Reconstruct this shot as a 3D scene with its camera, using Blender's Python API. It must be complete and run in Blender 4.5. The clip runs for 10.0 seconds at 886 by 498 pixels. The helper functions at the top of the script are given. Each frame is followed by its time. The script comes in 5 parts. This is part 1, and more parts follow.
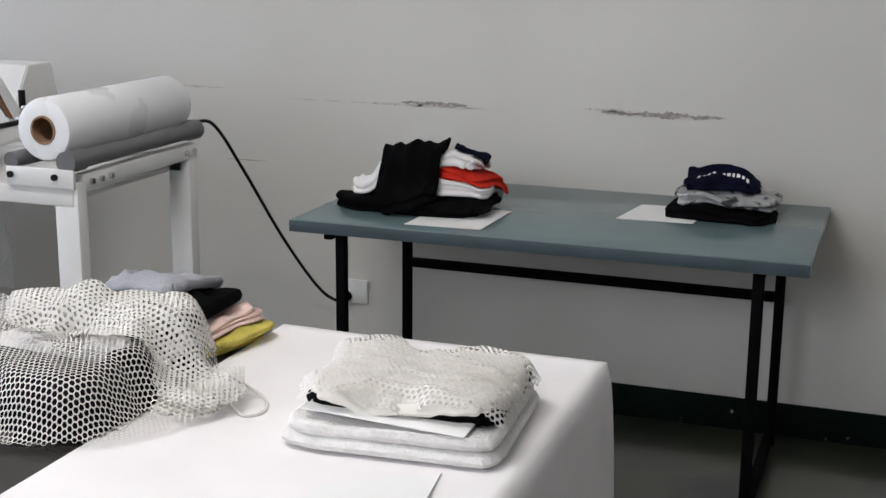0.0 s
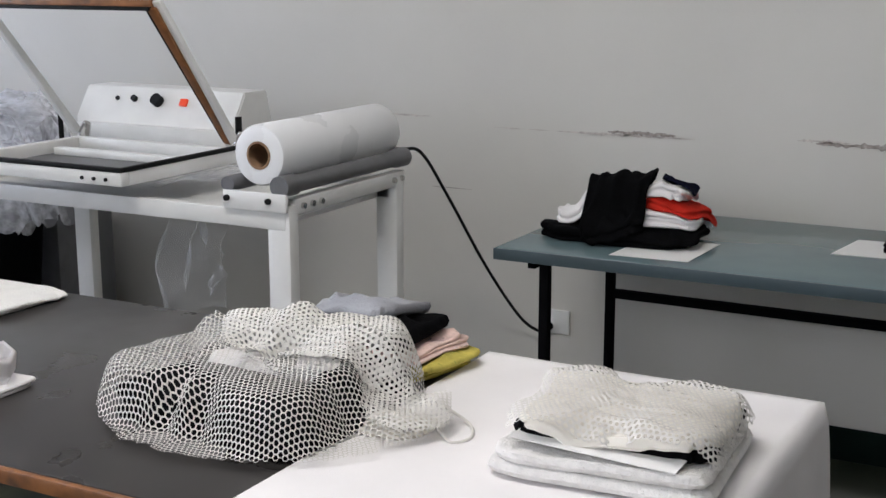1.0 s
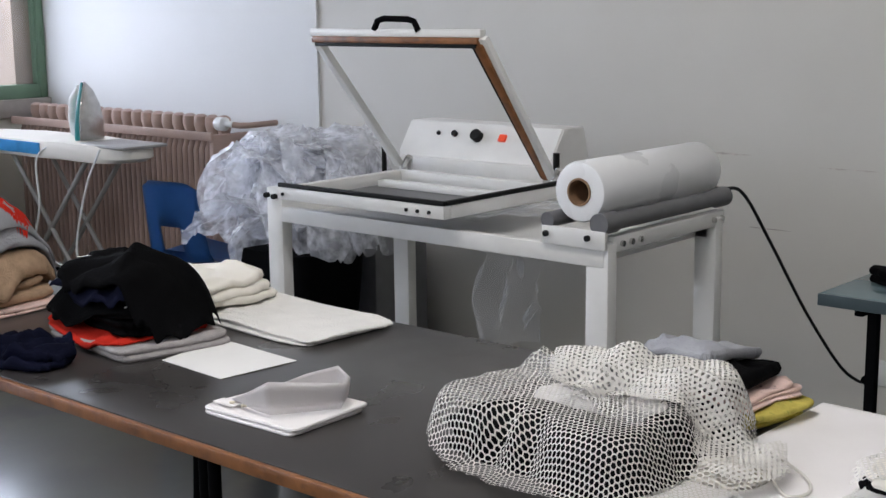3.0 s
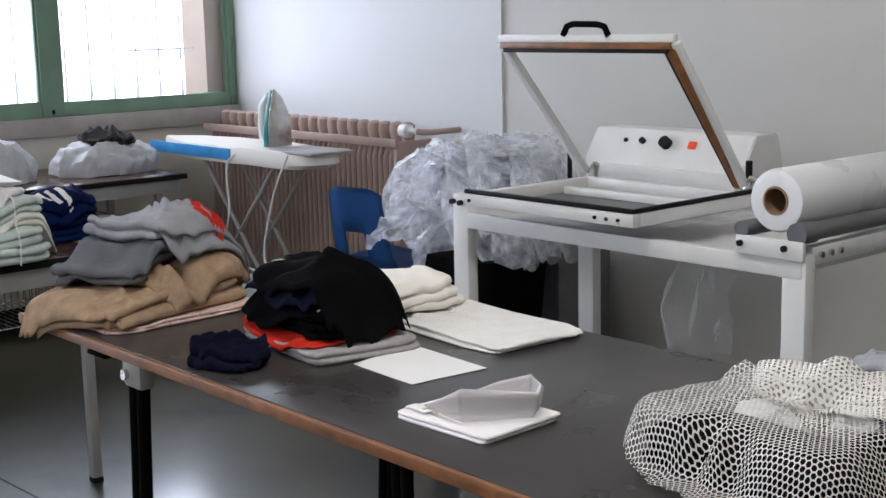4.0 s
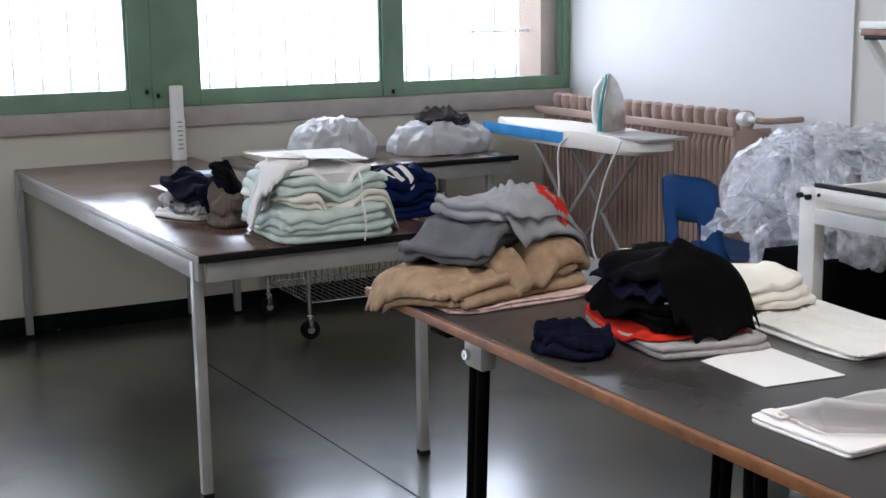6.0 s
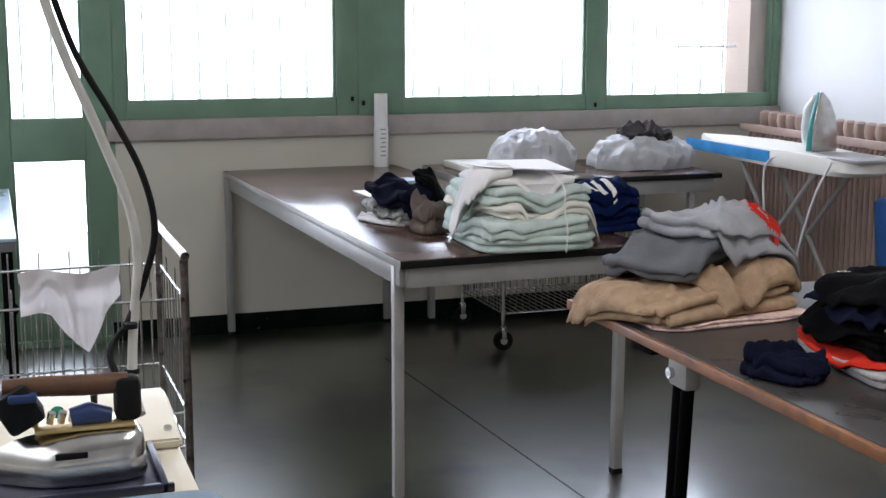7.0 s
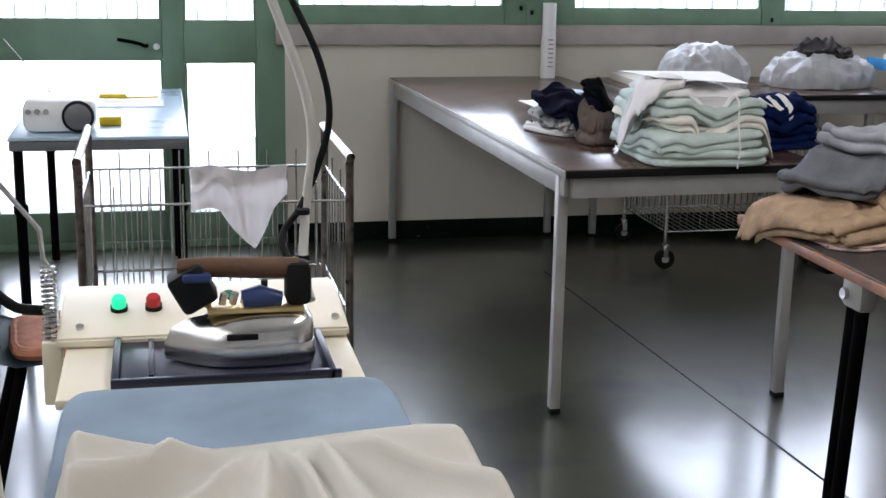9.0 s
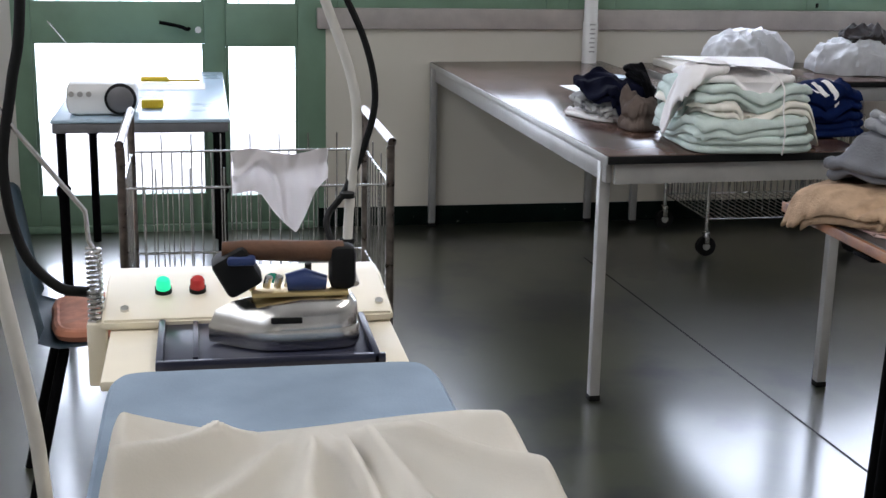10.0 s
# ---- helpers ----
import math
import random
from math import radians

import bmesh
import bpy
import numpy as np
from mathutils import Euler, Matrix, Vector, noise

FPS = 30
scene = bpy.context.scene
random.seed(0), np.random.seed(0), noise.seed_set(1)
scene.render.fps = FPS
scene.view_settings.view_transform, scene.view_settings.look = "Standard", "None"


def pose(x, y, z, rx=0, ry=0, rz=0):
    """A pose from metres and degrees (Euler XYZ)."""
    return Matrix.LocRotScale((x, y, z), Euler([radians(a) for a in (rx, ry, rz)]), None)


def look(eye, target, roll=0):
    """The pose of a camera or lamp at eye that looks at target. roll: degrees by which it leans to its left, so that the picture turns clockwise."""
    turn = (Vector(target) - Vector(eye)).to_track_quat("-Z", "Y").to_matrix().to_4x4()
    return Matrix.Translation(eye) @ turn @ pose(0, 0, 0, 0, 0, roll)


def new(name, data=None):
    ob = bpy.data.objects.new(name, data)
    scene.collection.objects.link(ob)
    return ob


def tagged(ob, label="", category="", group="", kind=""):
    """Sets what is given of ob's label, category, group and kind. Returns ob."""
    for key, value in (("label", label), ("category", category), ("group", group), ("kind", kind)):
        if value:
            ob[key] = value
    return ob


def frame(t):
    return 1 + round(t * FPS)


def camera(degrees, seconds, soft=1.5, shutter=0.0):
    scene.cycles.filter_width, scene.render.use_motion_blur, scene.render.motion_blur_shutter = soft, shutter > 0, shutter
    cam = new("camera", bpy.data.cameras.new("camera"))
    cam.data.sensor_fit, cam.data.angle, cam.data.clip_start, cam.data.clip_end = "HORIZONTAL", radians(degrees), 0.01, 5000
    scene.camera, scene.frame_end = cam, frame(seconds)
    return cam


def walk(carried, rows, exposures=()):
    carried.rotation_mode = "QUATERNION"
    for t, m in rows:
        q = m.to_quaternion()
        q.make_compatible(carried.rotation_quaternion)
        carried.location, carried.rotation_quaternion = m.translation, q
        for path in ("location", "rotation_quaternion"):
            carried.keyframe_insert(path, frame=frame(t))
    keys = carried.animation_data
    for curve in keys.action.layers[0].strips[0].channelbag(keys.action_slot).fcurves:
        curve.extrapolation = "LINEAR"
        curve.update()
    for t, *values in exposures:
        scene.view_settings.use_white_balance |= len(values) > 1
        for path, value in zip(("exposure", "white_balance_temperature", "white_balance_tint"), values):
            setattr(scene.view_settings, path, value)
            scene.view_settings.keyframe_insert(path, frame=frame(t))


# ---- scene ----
from mathutils import bvhtree
cam = camera(37.2, 10.0)
PATH = [
    (0, (-0.477, -0.119, 1.444), (-1.132, 1.712, 0.976), 0.5),
    (0.5, (-0.485, -0.114, 1.44), (-1.22, 1.691, 0.99), 0.2),
    (1, (-0.504, -0.111, 1.435), (-1.434, 1.608, 1.012), -0.1),
    (1.5, (-0.534, -0.108, 1.435), (-1.658, 1.501, 1.047), -0.5),
    (2, (-0.548, -0.116, 1.433), (-1.776, 1.42, 1.073), -0.2),
    (2.2, (-0.553, -0.112, 1.436), (-1.793, 1.413, 1.066), -0.3),
    (3.3, (-0.575, -0.134, 1.434), (-1.912, 1.308, 1.069), -0.6),
    (3.5, (-0.587, -0.13, 1.43), (-1.957, 1.28, 1.062), -0.5),
    (4, (-0.611, -0.136, 1.429), (-2.097, 1.156, 1.079), -1.3),
    (4.5, (-0.633, -0.145, 1.427), (-2.206, 1.041, 1.078), -1.3),
    (5, (-0.661, -0.166, 1.427), (-2.345, 0.858, 1.083), -1.2),
    (6.3, (-0.704, -0.172, 1.431), (-2.477, 0.686, 1.085), -0.6),
    (6.5, (-0.707, -0.181, 1.425), (-2.51, 0.623, 1.101), -0.4),
    (7, (-0.736, -0.197, 1.419), (-2.598, 0.448, 1.076), 0.1),
    (7.5, (-0.749, -0.197, 1.407), (-2.622, 0.392, 1.026), 0.8),
    (8, (-0.751, -0.196, 1.393), (-2.627, 0.347, 0.964), 1.0),
    (8.5, (-0.765, -0.205, 1.387), (-2.661, 0.239, 0.932), 1.5),
    (9, (-0.769, -0.208, 1.385), (-2.67, 0.203, 0.918), 1.0),
    (9.5, (-0.775, -0.209, 1.384), (-2.677, 0.185, 0.907), 1.0),
    (10, (-0.78, -0.215, 1.382), (-2.687, 0.14, 0.892), 1.1),
]
walk(cam, [(t, look(eye, target, roll)) for t, eye, target, roll in PATH],
     exposures=[(0, 0.1), (1.0, 0.0), (2.0, -0.12), (3.5, -0.18), (5.0, -0.06), (7.0, -0.02), (10.0, 0.02)])

# ---- light ----
world = bpy.data.worlds.new("world")
scene.world = world
world.use_nodes = True
sky = world.node_tree.nodes.new("ShaderNodeTexSky")
sky.sky_type, sky.sun_disc, sky.sun_elevation, sky.sun_rotation = "NISHITA", False, radians(40), radians(90)
world.node_tree.links.new(sky.outputs[0], world.node_tree.nodes["Background"].inputs[0])
world.node_tree.nodes["Background"].inputs[1].default_value = 0.15
WALL_X, WALL_Y = -6.63, 3.685
TOP, EAST, SOUTH = 3.1, 3.2, -1.45
SKY = 9.5
# added fill lamp behind the camera, brightens the foreground; no window is known there
glow = bpy.data.lights.new("fill_south", "AREA")
glow.shape, glow.size, glow.size_y, glow.energy, glow.color = "RECTANGLE", 4.6, 1.1, 34, (1.0, 0.98, 0.97)
glow_ob = new("fill_south", glow)
glow_ob.matrix_basis = look((-2.6, SOUTH - 0.06, 2.3), (-2.6, SOUTH + 2.0, 0.9))
LAMP_X, LAMP_Y, LAMP_Z = -1.95, 1.25, TOP - 0.1
tubes = bpy.data.lights.new("ceiling_tubes", "AREA")
tubes.shape, tubes.size, tubes.size_y, tubes.energy, tubes.color = "RECTANGLE", 1.5, 0.3, 30, (1.0, 0.97, 0.96)
tubes_ob = new("ceiling_tubes", tubes)
tubes_ob.matrix_basis = Matrix.Translation((LAMP_X, LAMP_Y, LAMP_Z - 0.012))

# ---- materials ----


def mat(name, color, rough=0.6, metal=0.0, vary=0.15, scale=8.0, bump=0.0, bscale=120.0, kind="noise", emit=0.0, spots=None):
    m = bpy.data.materials.new(name)
    m.use_nodes = True
    nt = m.node_tree
    b = nt.nodes["Principled BSDF"]
    b.inputs["Roughness"].default_value, b.inputs["Metallic"].default_value = rough, metal
    if rough >= 0.85:
        b.inputs["Specular IOR Level"].default_value = 0.05
    co = nt.nodes.new("ShaderNodeTexCoord")
    n1 = nt.nodes.new("ShaderNodeTexNoise")
    n1.inputs["Scale"].default_value, n1.inputs["Detail"].default_value = scale, 6
    nt.links.new(co.outputs["Object"], n1.inputs["Vector"])
    ramp = nt.nodes.new("ShaderNodeValToRGB")
    lo = [max(0, c * (1 - vary)) for c in color]
    hi = [min(1, c * (1 + vary)) for c in color]
    ramp.color_ramp.elements[0].position, ramp.color_ramp.elements[0].color = 0.3, (*lo, 1)
    ramp.color_ramp.elements[1].position, ramp.color_ramp.elements[1].color = 0.7, (*hi, 1)
    nt.links.new(n1.outputs["Fac"], ramp.inputs["Fac"])
    out = ramp.outputs["Color"]
    if spots:
        n3 = nt.nodes.new("ShaderNodeTexNoise")
        n3.inputs["Scale"].default_value, n3.inputs["Detail"].default_value = spots[1], 5
        nt.links.new(co.outputs["Object"], n3.inputs["Vector"])
        r3 = nt.nodes.new("ShaderNodeValToRGB")
        r3.color_ramp.elements[0].position, r3.color_ramp.elements[1].position = spots[2], spots[2] + 0.12
        nt.links.new(n3.outputs["Fac"], r3.inputs["Fac"])
        mix = nt.nodes.new("ShaderNodeMix")
        mix.data_type = "RGBA"
        nt.links.new(r3.outputs["Color"], mix.inputs["Factor"])
        nt.links.new(out, mix.inputs[6])
        mix.inputs[7].default_value = (*spots[0], 1)
        out = mix.outputs[2]
    nt.links.new(out, b.inputs["Base Color"])
    rr = nt.nodes.new("ShaderNodeMapRange")
    rr.inputs["To Min"].default_value, rr.inputs["To Max"].default_value = max(0.03, rough - 0.1), min(1, rough + 0.1)
    nt.links.new(n1.outputs["Fac"], rr.inputs["Value"])
    nt.links.new(rr.outputs[0], b.inputs["Roughness"])
    if bump:
        if kind == "weave":
            n2 = nt.nodes.new("ShaderNodeTexVoronoi")
        else:
            n2 = nt.nodes.new("ShaderNodeTexNoise")
            n2.inputs["Detail"].default_value = 4
        n2.inputs["Scale"].default_value = bscale
        nt.links.new(co.outputs["Object"], n2.inputs["Vector"])
        bp = nt.nodes.new("ShaderNodeBump")
        bp.inputs["Strength"].default_value, bp.inputs["Distance"].default_value = bump, 0.004
        nt.links.new(n2.outputs[0], bp.inputs["Height"])
        nt.links.new(bp.outputs["Normal"], b.inputs["Normal"])
    if emit:
        b.inputs["Emission Color"].default_value, b.inputs["Emission Strength"].default_value = (*color, 1), emit
    return m


def clear(name, tint, gloss_rough, amount):
    """A clear sheet: what lies behind shows through, with a gloss that rises at grazing angles."""
    m = bpy.data.materials.new(name)
    m.use_nodes = True
    nt = m.node_tree
    nt.nodes.remove(nt.nodes["Principled BSDF"])
    tr, gl, mx = nt.nodes.new("ShaderNodeBsdfTransparent"), nt.nodes.new("ShaderNodeBsdfGlossy"), nt.nodes.new("ShaderNodeMixShader")
    fr, add = nt.nodes.new("ShaderNodeFresnel"), nt.nodes.new("ShaderNodeMath")
    tr.inputs[0].default_value = (*tint, 1)
    gl.inputs["Roughness"].default_value = gloss_rough
    add.inputs[1].default_value = amount
    nt.links.new(fr.outputs[0], add.inputs[0])
    nt.links.new(add.outputs[0], mx.inputs[0])
    nt.links.new(tr.outputs[0], mx.inputs[1])
    nt.links.new(gl.outputs[0], mx.inputs[2])
    nt.links.new(mx.outputs[0], nt.nodes["Material Output"].inputs[0])
    return m


M_WALL = mat("off-white wall paint", (0.63, 0.606, 0.555), 0.55, 0, 0.05, 1.3, 0.12, 60)
M_CREAMWALL = mat("cream wall paint", (0.66, 0.62, 0.53), 0.55, 0, 0.06, 1.3, 0.12, 60)
M_WHITEWALL = mat("white wall paint", (0.72, 0.72, 0.71), 0.55, 0, 0.04, 1.3, 0.12, 60)
M_BASE = mat("dark green baseboard paint", (0.005, 0.010, 0.008), 0.86, 0, 0.4, 6, 0.2, 40, spots=((0.35, 0.35, 0.33), 26, 0.70))
M_FLOOR = mat("polished green-grey floor", (0.046, 0.050, 0.029), 0.17, 0, 0.5, 1.6, 0.03, 9, spots=((0.014, 0.017, 0.015), 2.6, 0.53))
floor_gloss = M_FLOOR.node_tree.nodes["Principled BSDF"].inputs
floor_gloss["Coat Weight"].default_value, floor_gloss["Coat Roughness"].default_value, floor_gloss["Coat IOR"].default_value = 0.75, 0.36, 1.7
M_FLOOR.node_tree.nodes["Principled BSDF"].inputs["Specular IOR Level"].default_value = 1.0
M_CEIL = mat("white ceiling paint", (0.8, 0.79, 0.76), 0.8, 0, 0.04, 2)
M_GREEN = mat("sage green paint", (0.18, 0.29, 0.20), 0.45, 0, 0.12, 5, 0.15, 50)
M_SILL = mat("grey stone sill", (0.40, 0.36, 0.33), 0.6, 0, 0.12, 9, 0.15, 90)
M_REVEAL = mat("brown outer plaster", (0.34, 0.27, 0.22), 0.9, 0, 0.15, 6, 0.3, 50)
M_GLASS = clear("window glass", (0.97, 0.98, 0.98), 0.02, 0.0)

M_BARS = mat("pale painted bars", (0.6, 0.6, 0.62), 0.5)
M_PEEL = mat("bare plaster under peeled paint", (0.36, 0.32, 0.29), 0.9, 0, 0.35, 60, 0.4, 150)
M_PEELW = mat("filler under peeled paint", (0.55, 0.50, 0.46), 0.9, 0, 0.25, 60, 0.4, 150)
M_TEAL = mat("blue-grey laminate", (0.13, 0.19, 0.20), 0.16, 0, 0.08, 5, 0.02, 60)
M_TEALEDGE = mat("blue-grey edge band", (0.055, 0.08, 0.09), 0.4, 0, 0.1, 12)
M_BLACKM = mat("black painted steel", (0.003, 0.003, 0.0035), 0.86, 0, 0.3, 20)
M_DARKTOP = mat("dark grey-brown laminate", (0.042, 0.038, 0.036), 0.30, 0, 0.15, 6)
M_WOOD = mat("worn wooden edge", (0.23, 0.09, 0.028), 0.45, 0, 0.35, 22, 0.2, 60, spots=((0.06, 0.03, 0.02), 14, 0.62))
M_BROWNTOP = mat("brown laminate", (0.085, 0.048, 0.036), 0.2, 0, 0.25, 7)
M_STEEL = mat("grey enamelled steel", (0.38, 0.37, 0.35), 0.35, 0.2, 0.1, 12)
M_CHROME = mat("worn chrome", (0.62, 0.61, 0.59), 0.22, 1.0, 0.15, 30)
M_POST = mat("tarnished brown chrome", (0.20, 0.17, 0.15), 0.3, 0.9, 0.4, 30)
M_WHITEM = mat("white enamelled steel", (0.80, 0.79, 0.76), 0.35, 0, 0.05, 8, 0.05, 70)
M_GREYP = mat("grey plastic tube", (0.14, 0.14, 0.145), 0.45, 0, 0.12, 20)
M_CARD = mat("brown cardboard core", (0.27, 0.16, 0.09), 0.8, 0, 0.2, 40)
M_ROLL = mat("translucent white film roll", (0.82, 0.82, 0.82), 0.28, 0, 0.03, 6)
M_RUBBER = mat("black rubber", (0.006, 0.006, 0.006), 0.6, 0, 0.3, 20)
M_RUBBER.node_tree.nodes["Principled BSDF"].inputs["Specular IOR Level"].default_value = 0.2
M_RED = mat("glowing red switch", (0.85, 0.08, 0.03), 0.3, 0, 0.1, 40, emit=0.2)
M_RAD = mat("pinkish-beige radiator paint", (0.42, 0.30, 0.25), 0.4, 0, 0.1, 6, 0.1, 60)
M_BLUECH = mat("blue moulded plastic", (0.035, 0.12, 0.33), 0.32, 0, 0.15, 6)
M_TEALCH = mat("teal-grey moulded plastic", (0.055, 0.10, 0.13), 0.4, 0, 0.15, 6)
M_PAPER = mat("white paper", (0.86, 0.85, 0.83), 0.7, 0, 0.03, 5)
M_CLOTH = mat("white cotton cloth", (0.87, 0.84, 0.83), 0.9, 0, 0.04, 5, 0.25, 500)
M_CREAM = mat("cream cotton cloth", (0.86, 0.82, 0.74), 0.9, 0, 0.04, 6, 0.06, 350)
M_TOWEL = mat("white terry towel", (0.80, 0.78, 0.75), 1.0, 0, 0.08, 60, 0.8, 260)
M_KNIT = mat("cream waffle knit", (0.84, 0.82, 0.78), 1.0, 0, 0.04, 20, 0.55, 190, kind="weave")
M_BLACKC = mat("black jersey", (0.0035, 0.0035, 0.004), 0.95, 0, 0.4, 12, 0.4, 200)
M_NAVY = mat("navy cloth", (0.006, 0.007, 0.018), 0.9, 0, 0.35, 12, 0.4, 200)
M_BLUEC = mat("blue tracksuit cloth", (0.005, 0.013, 0.06), 0.86, 0, 0.4, 9, 0.4, 150)
M_REDC = mat("red cloth", (0.55, 0.03, 0.018), 0.85, 0, 0.2, 15, 0.4, 200)
M_GREYC = mat("grey fleece", (0.14, 0.143, 0.155), 0.95, 0, 0.15, 14, 0.5, 220)
M_LGREYC = mat("light grey fleece", (0.33, 0.335, 0.355), 0.95, 0, 0.16, 14, 0.5, 220)
M_TAN = mat("tan burlap cloth", (0.40, 0.275, 0.18), 1.0, 0, 0.2, 30, 0.8, 240)
M_MINT = mat("pale mint terry", (0.62, 0.71, 0.665), 1.0, 0, 0.16, 14, 0.6, 240)
M_YELLOW = mat("yellow printed cloth", (0.5, 0.42, 0.10), 0.9, 0, 0.3, 30, 0.4, 200, spots=((0.10, 0.20, 0.05), 40, 0.6))
M_PINK = mat("pink printed cloth", (0.74, 0.54, 0.48), 0.9, 0, 0.2, 30, 0.3, 200, spots=((0.15, 0.08, 0.06), 55, 0.62))
M_CAMO = mat("grey patterned cloth", (0.40, 0.40, 0.39), 0.9, 0, 0.2, 30, 0.4, 200, spots=((0.05, 0.05, 0.055), 28, 0.52))
M_NET = mat("white knotted net", (0.70, 0.675, 0.63), 0.85, 0, 0.05, 30)
M_POLY = mat("thin white plastic bag", (0.56, 0.56, 0.57), 0.35, 0, 0.08, 20, 0.4, 40)
M_BEIGE = mat("cream enamelled steel", (0.78, 0.71, 0.56), 0.4, 0, 0.05, 9)
M_PAD = mat("blue-grey ironing pad", (0.23, 0.29, 0.36), 0.9, 0, 0.15, 9, 0.1, 300)
M_HANDLE = mat("brown cork handle", (0.10, 0.044, 0.02), 0.55, 0, 0.25, 40, 0.2, 160)
M_NAVYP = mat("dark blue rubber tray", (0.014, 0.016, 0.035), 0.35, 0, 0.2, 20)
M_BLUEP = mat("blue plastic knob", (0.02, 0.04, 0.13), 0.4)
M_BRASS = mat("brass plate", (0.65, 0.48, 0.22), 0.35, 0.8, 0.1, 30)
M_GLOWG = mat("lit green lamp", (0.02, 0.85, 0.42), 0.3, 0, 0.05, 5, emit=0.6)
M_TUBE = mat("lit diffuser", (0.9, 0.88, 0.86), 0.5, emit=3.0)
M_GREYTOWEL = mat("grey-beige terry towel", (0.40, 0.375, 0.37), 1.0, 0, 0.1, 60, 0.8, 260)
M_GREENB = mat("dark green lamp cap", (0.01, 0.16, 0.10), 0.25)
M_REDB = mat("red lamp cap", (0.50, 0.03, 0.03), 0.25)
M_LBLUE = mat("pale blue laminate", (0.42, 0.55, 0.66), 0.3, 0, 0.06, 6)
M_TEALP = mat("teal plastic", (0.02, 0.20, 0.20), 0.3)
M_BLUEB = mat("blue ironing cover", (0.06, 0.28, 0.58), 0.85, 0, 0.2, 10)
M_YELP = mat("yellow plastic", (0.75, 0.52, 0.02), 0.4)
M_SEATP = mat("orange-brown seat cushion", (0.42, 0.17, 0.10), 0.8, 0, 0.25, 30)
M_WHITEP = mat("white plastic", (0.78, 0.78, 0.76), 0.35, 0, 0.04, 10)
M_HOSE = mat("off-white hose", (0.55, 0.53, 0.48), 0.5, 0, 0.1, 20)

M_FILM = mat("clear plastic film", (0.80, 0.82, 0.86), 0.18, 0, 0.05, 20)
M_FILM.node_tree.nodes["Principled BSDF"].inputs["Alpha"].default_value = 0.15
M_FILM2 = bpy.data.materials.new("crumpled clear plastic film")
M_FILM2.use_nodes = True
fn = M_FILM2.node_tree
fn.nodes.remove(fn.nodes["Principled BSDF"])
haze, veil = fn.nodes.new("ShaderNodeTexNoise"), fn.nodes.new("ShaderNodeMapRange")
haze.inputs["Scale"].default_value, haze.inputs["Detail"].default_value = 7, 3
veil.inputs["From Min"].default_value, veil.inputs["From Max"].default_value = 0.4, 0.65
veil.inputs["To Min"].default_value, veil.inputs["To Max"].default_value = 0.32, 0.9
fn.links.new(haze.outputs["Fac"], veil.inputs["Value"])
through_light, milky, back_light, shine = (fn.nodes.new("ShaderNodeBsdf" + k) for k in ("Transparent", "Diffuse", "Translucent", "Glossy"))
milk, gloss, whole = (fn.nodes.new("ShaderNodeMixShader") for k in range(3))
milky.inputs[0].default_value = back_light.inputs[0].default_value = (0.95, 0.96, 1.0, 1)
shine.inputs["Roughness"].default_value = 0.12
milk.inputs[0].default_value, gloss.inputs[0].default_value = 0.4, 0.14
for a, b in ((milky, milk.inputs[1]), (back_light, milk.inputs[2]), (milk, gloss.inputs[1]), (shine, gloss.inputs[2]), (veil, whole.inputs[0]), (through_light, whole.inputs[1]), (gloss, whole.inputs[2]), (whole, fn.nodes["Material Output"].inputs[0])):
    fn.links.new(a.outputs[0], b)

# ---- building helpers ----


def basis_of(ob):
    m = ob.matrix_basis.copy()
    while ob.parent:
        ob = ob.parent
        m = ob.matrix_basis @ m
    return m


def finish(name, bm, material, smooth):
    me = bpy.data.meshes.new(name)
    bmesh.ops.recalc_face_normals(bm, faces=bm.faces)
    bm.to_mesh(me)
    bm.free()
    me.materials.append(material)
    if smooth:
        for p in me.polygons:
            p.use_smooth = True
        if smooth != "all":
            me.set_sharp_from_angle(angle=radians(38))
    return me


def part(name, bm, material, parent, label="", smooth=True):
    """Links a bmesh, given in the room's own metres, as one mesh object under a thing or a part."""
    me = finish(name, bm, material, smooth)
    me.transform(basis_of(parent).inverted())
    ob = new(name, me)
    ob.parent = parent
    return tagged(ob, label)


def thing(name, base, label, category, group="", kind=""):
    ob = new(name)
    ob.empty_display_size = 0.05
    ob.matrix_basis = base if isinstance(base, Matrix) else Matrix.Translation(base)
    return tagged(ob, label, category, group, kind)


def solid(name, bm, material, label="", category="", group="", kind="", base=None, smooth=True):
    if base is None:
        xs = [v.co for v in bm.verts]
        base = (sum(c.x for c in xs) / len(xs), sum(c.y for c in xs) / len(xs), min(c.z for c in xs))
    me = finish(name, bm, material, smooth)
    me.transform(Matrix.Translation(base).inverted())
    ob = new(name, me)
    ob.matrix_basis = Matrix.Translation(base)
    return tagged(ob, label, category, group, kind)


def box(x0, x1, y0, y1, z0, z1, bev=0.0, bm=None, m=None):
    bm = bm or bmesh.new()
    r = bmesh.ops.create_cube(bm, size=1)
    vs = r["verts"]
    bmesh.ops.transform(bm, matrix=Matrix.Translation(((x0 + x1) / 2, (y0 + y1) / 2, (z0 + z1) / 2)) @ Matrix.Diagonal((abs(x1 - x0), abs(y1 - y0), abs(z1 - z0), 1)), verts=vs)
    if bev:
        es = list({e for v in vs for e in v.link_edges})
        r = bmesh.ops.bevel(bm, geom=es, offset=bev, segments=2, profile=0.5, affect="EDGES")
        vs = list({v for f in r["faces"] for v in f.verts} | {v for v in vs if v.is_valid})
    if m is not None:
        bmesh.ops.transform(bm, matrix=m, verts=vs)
    return bm


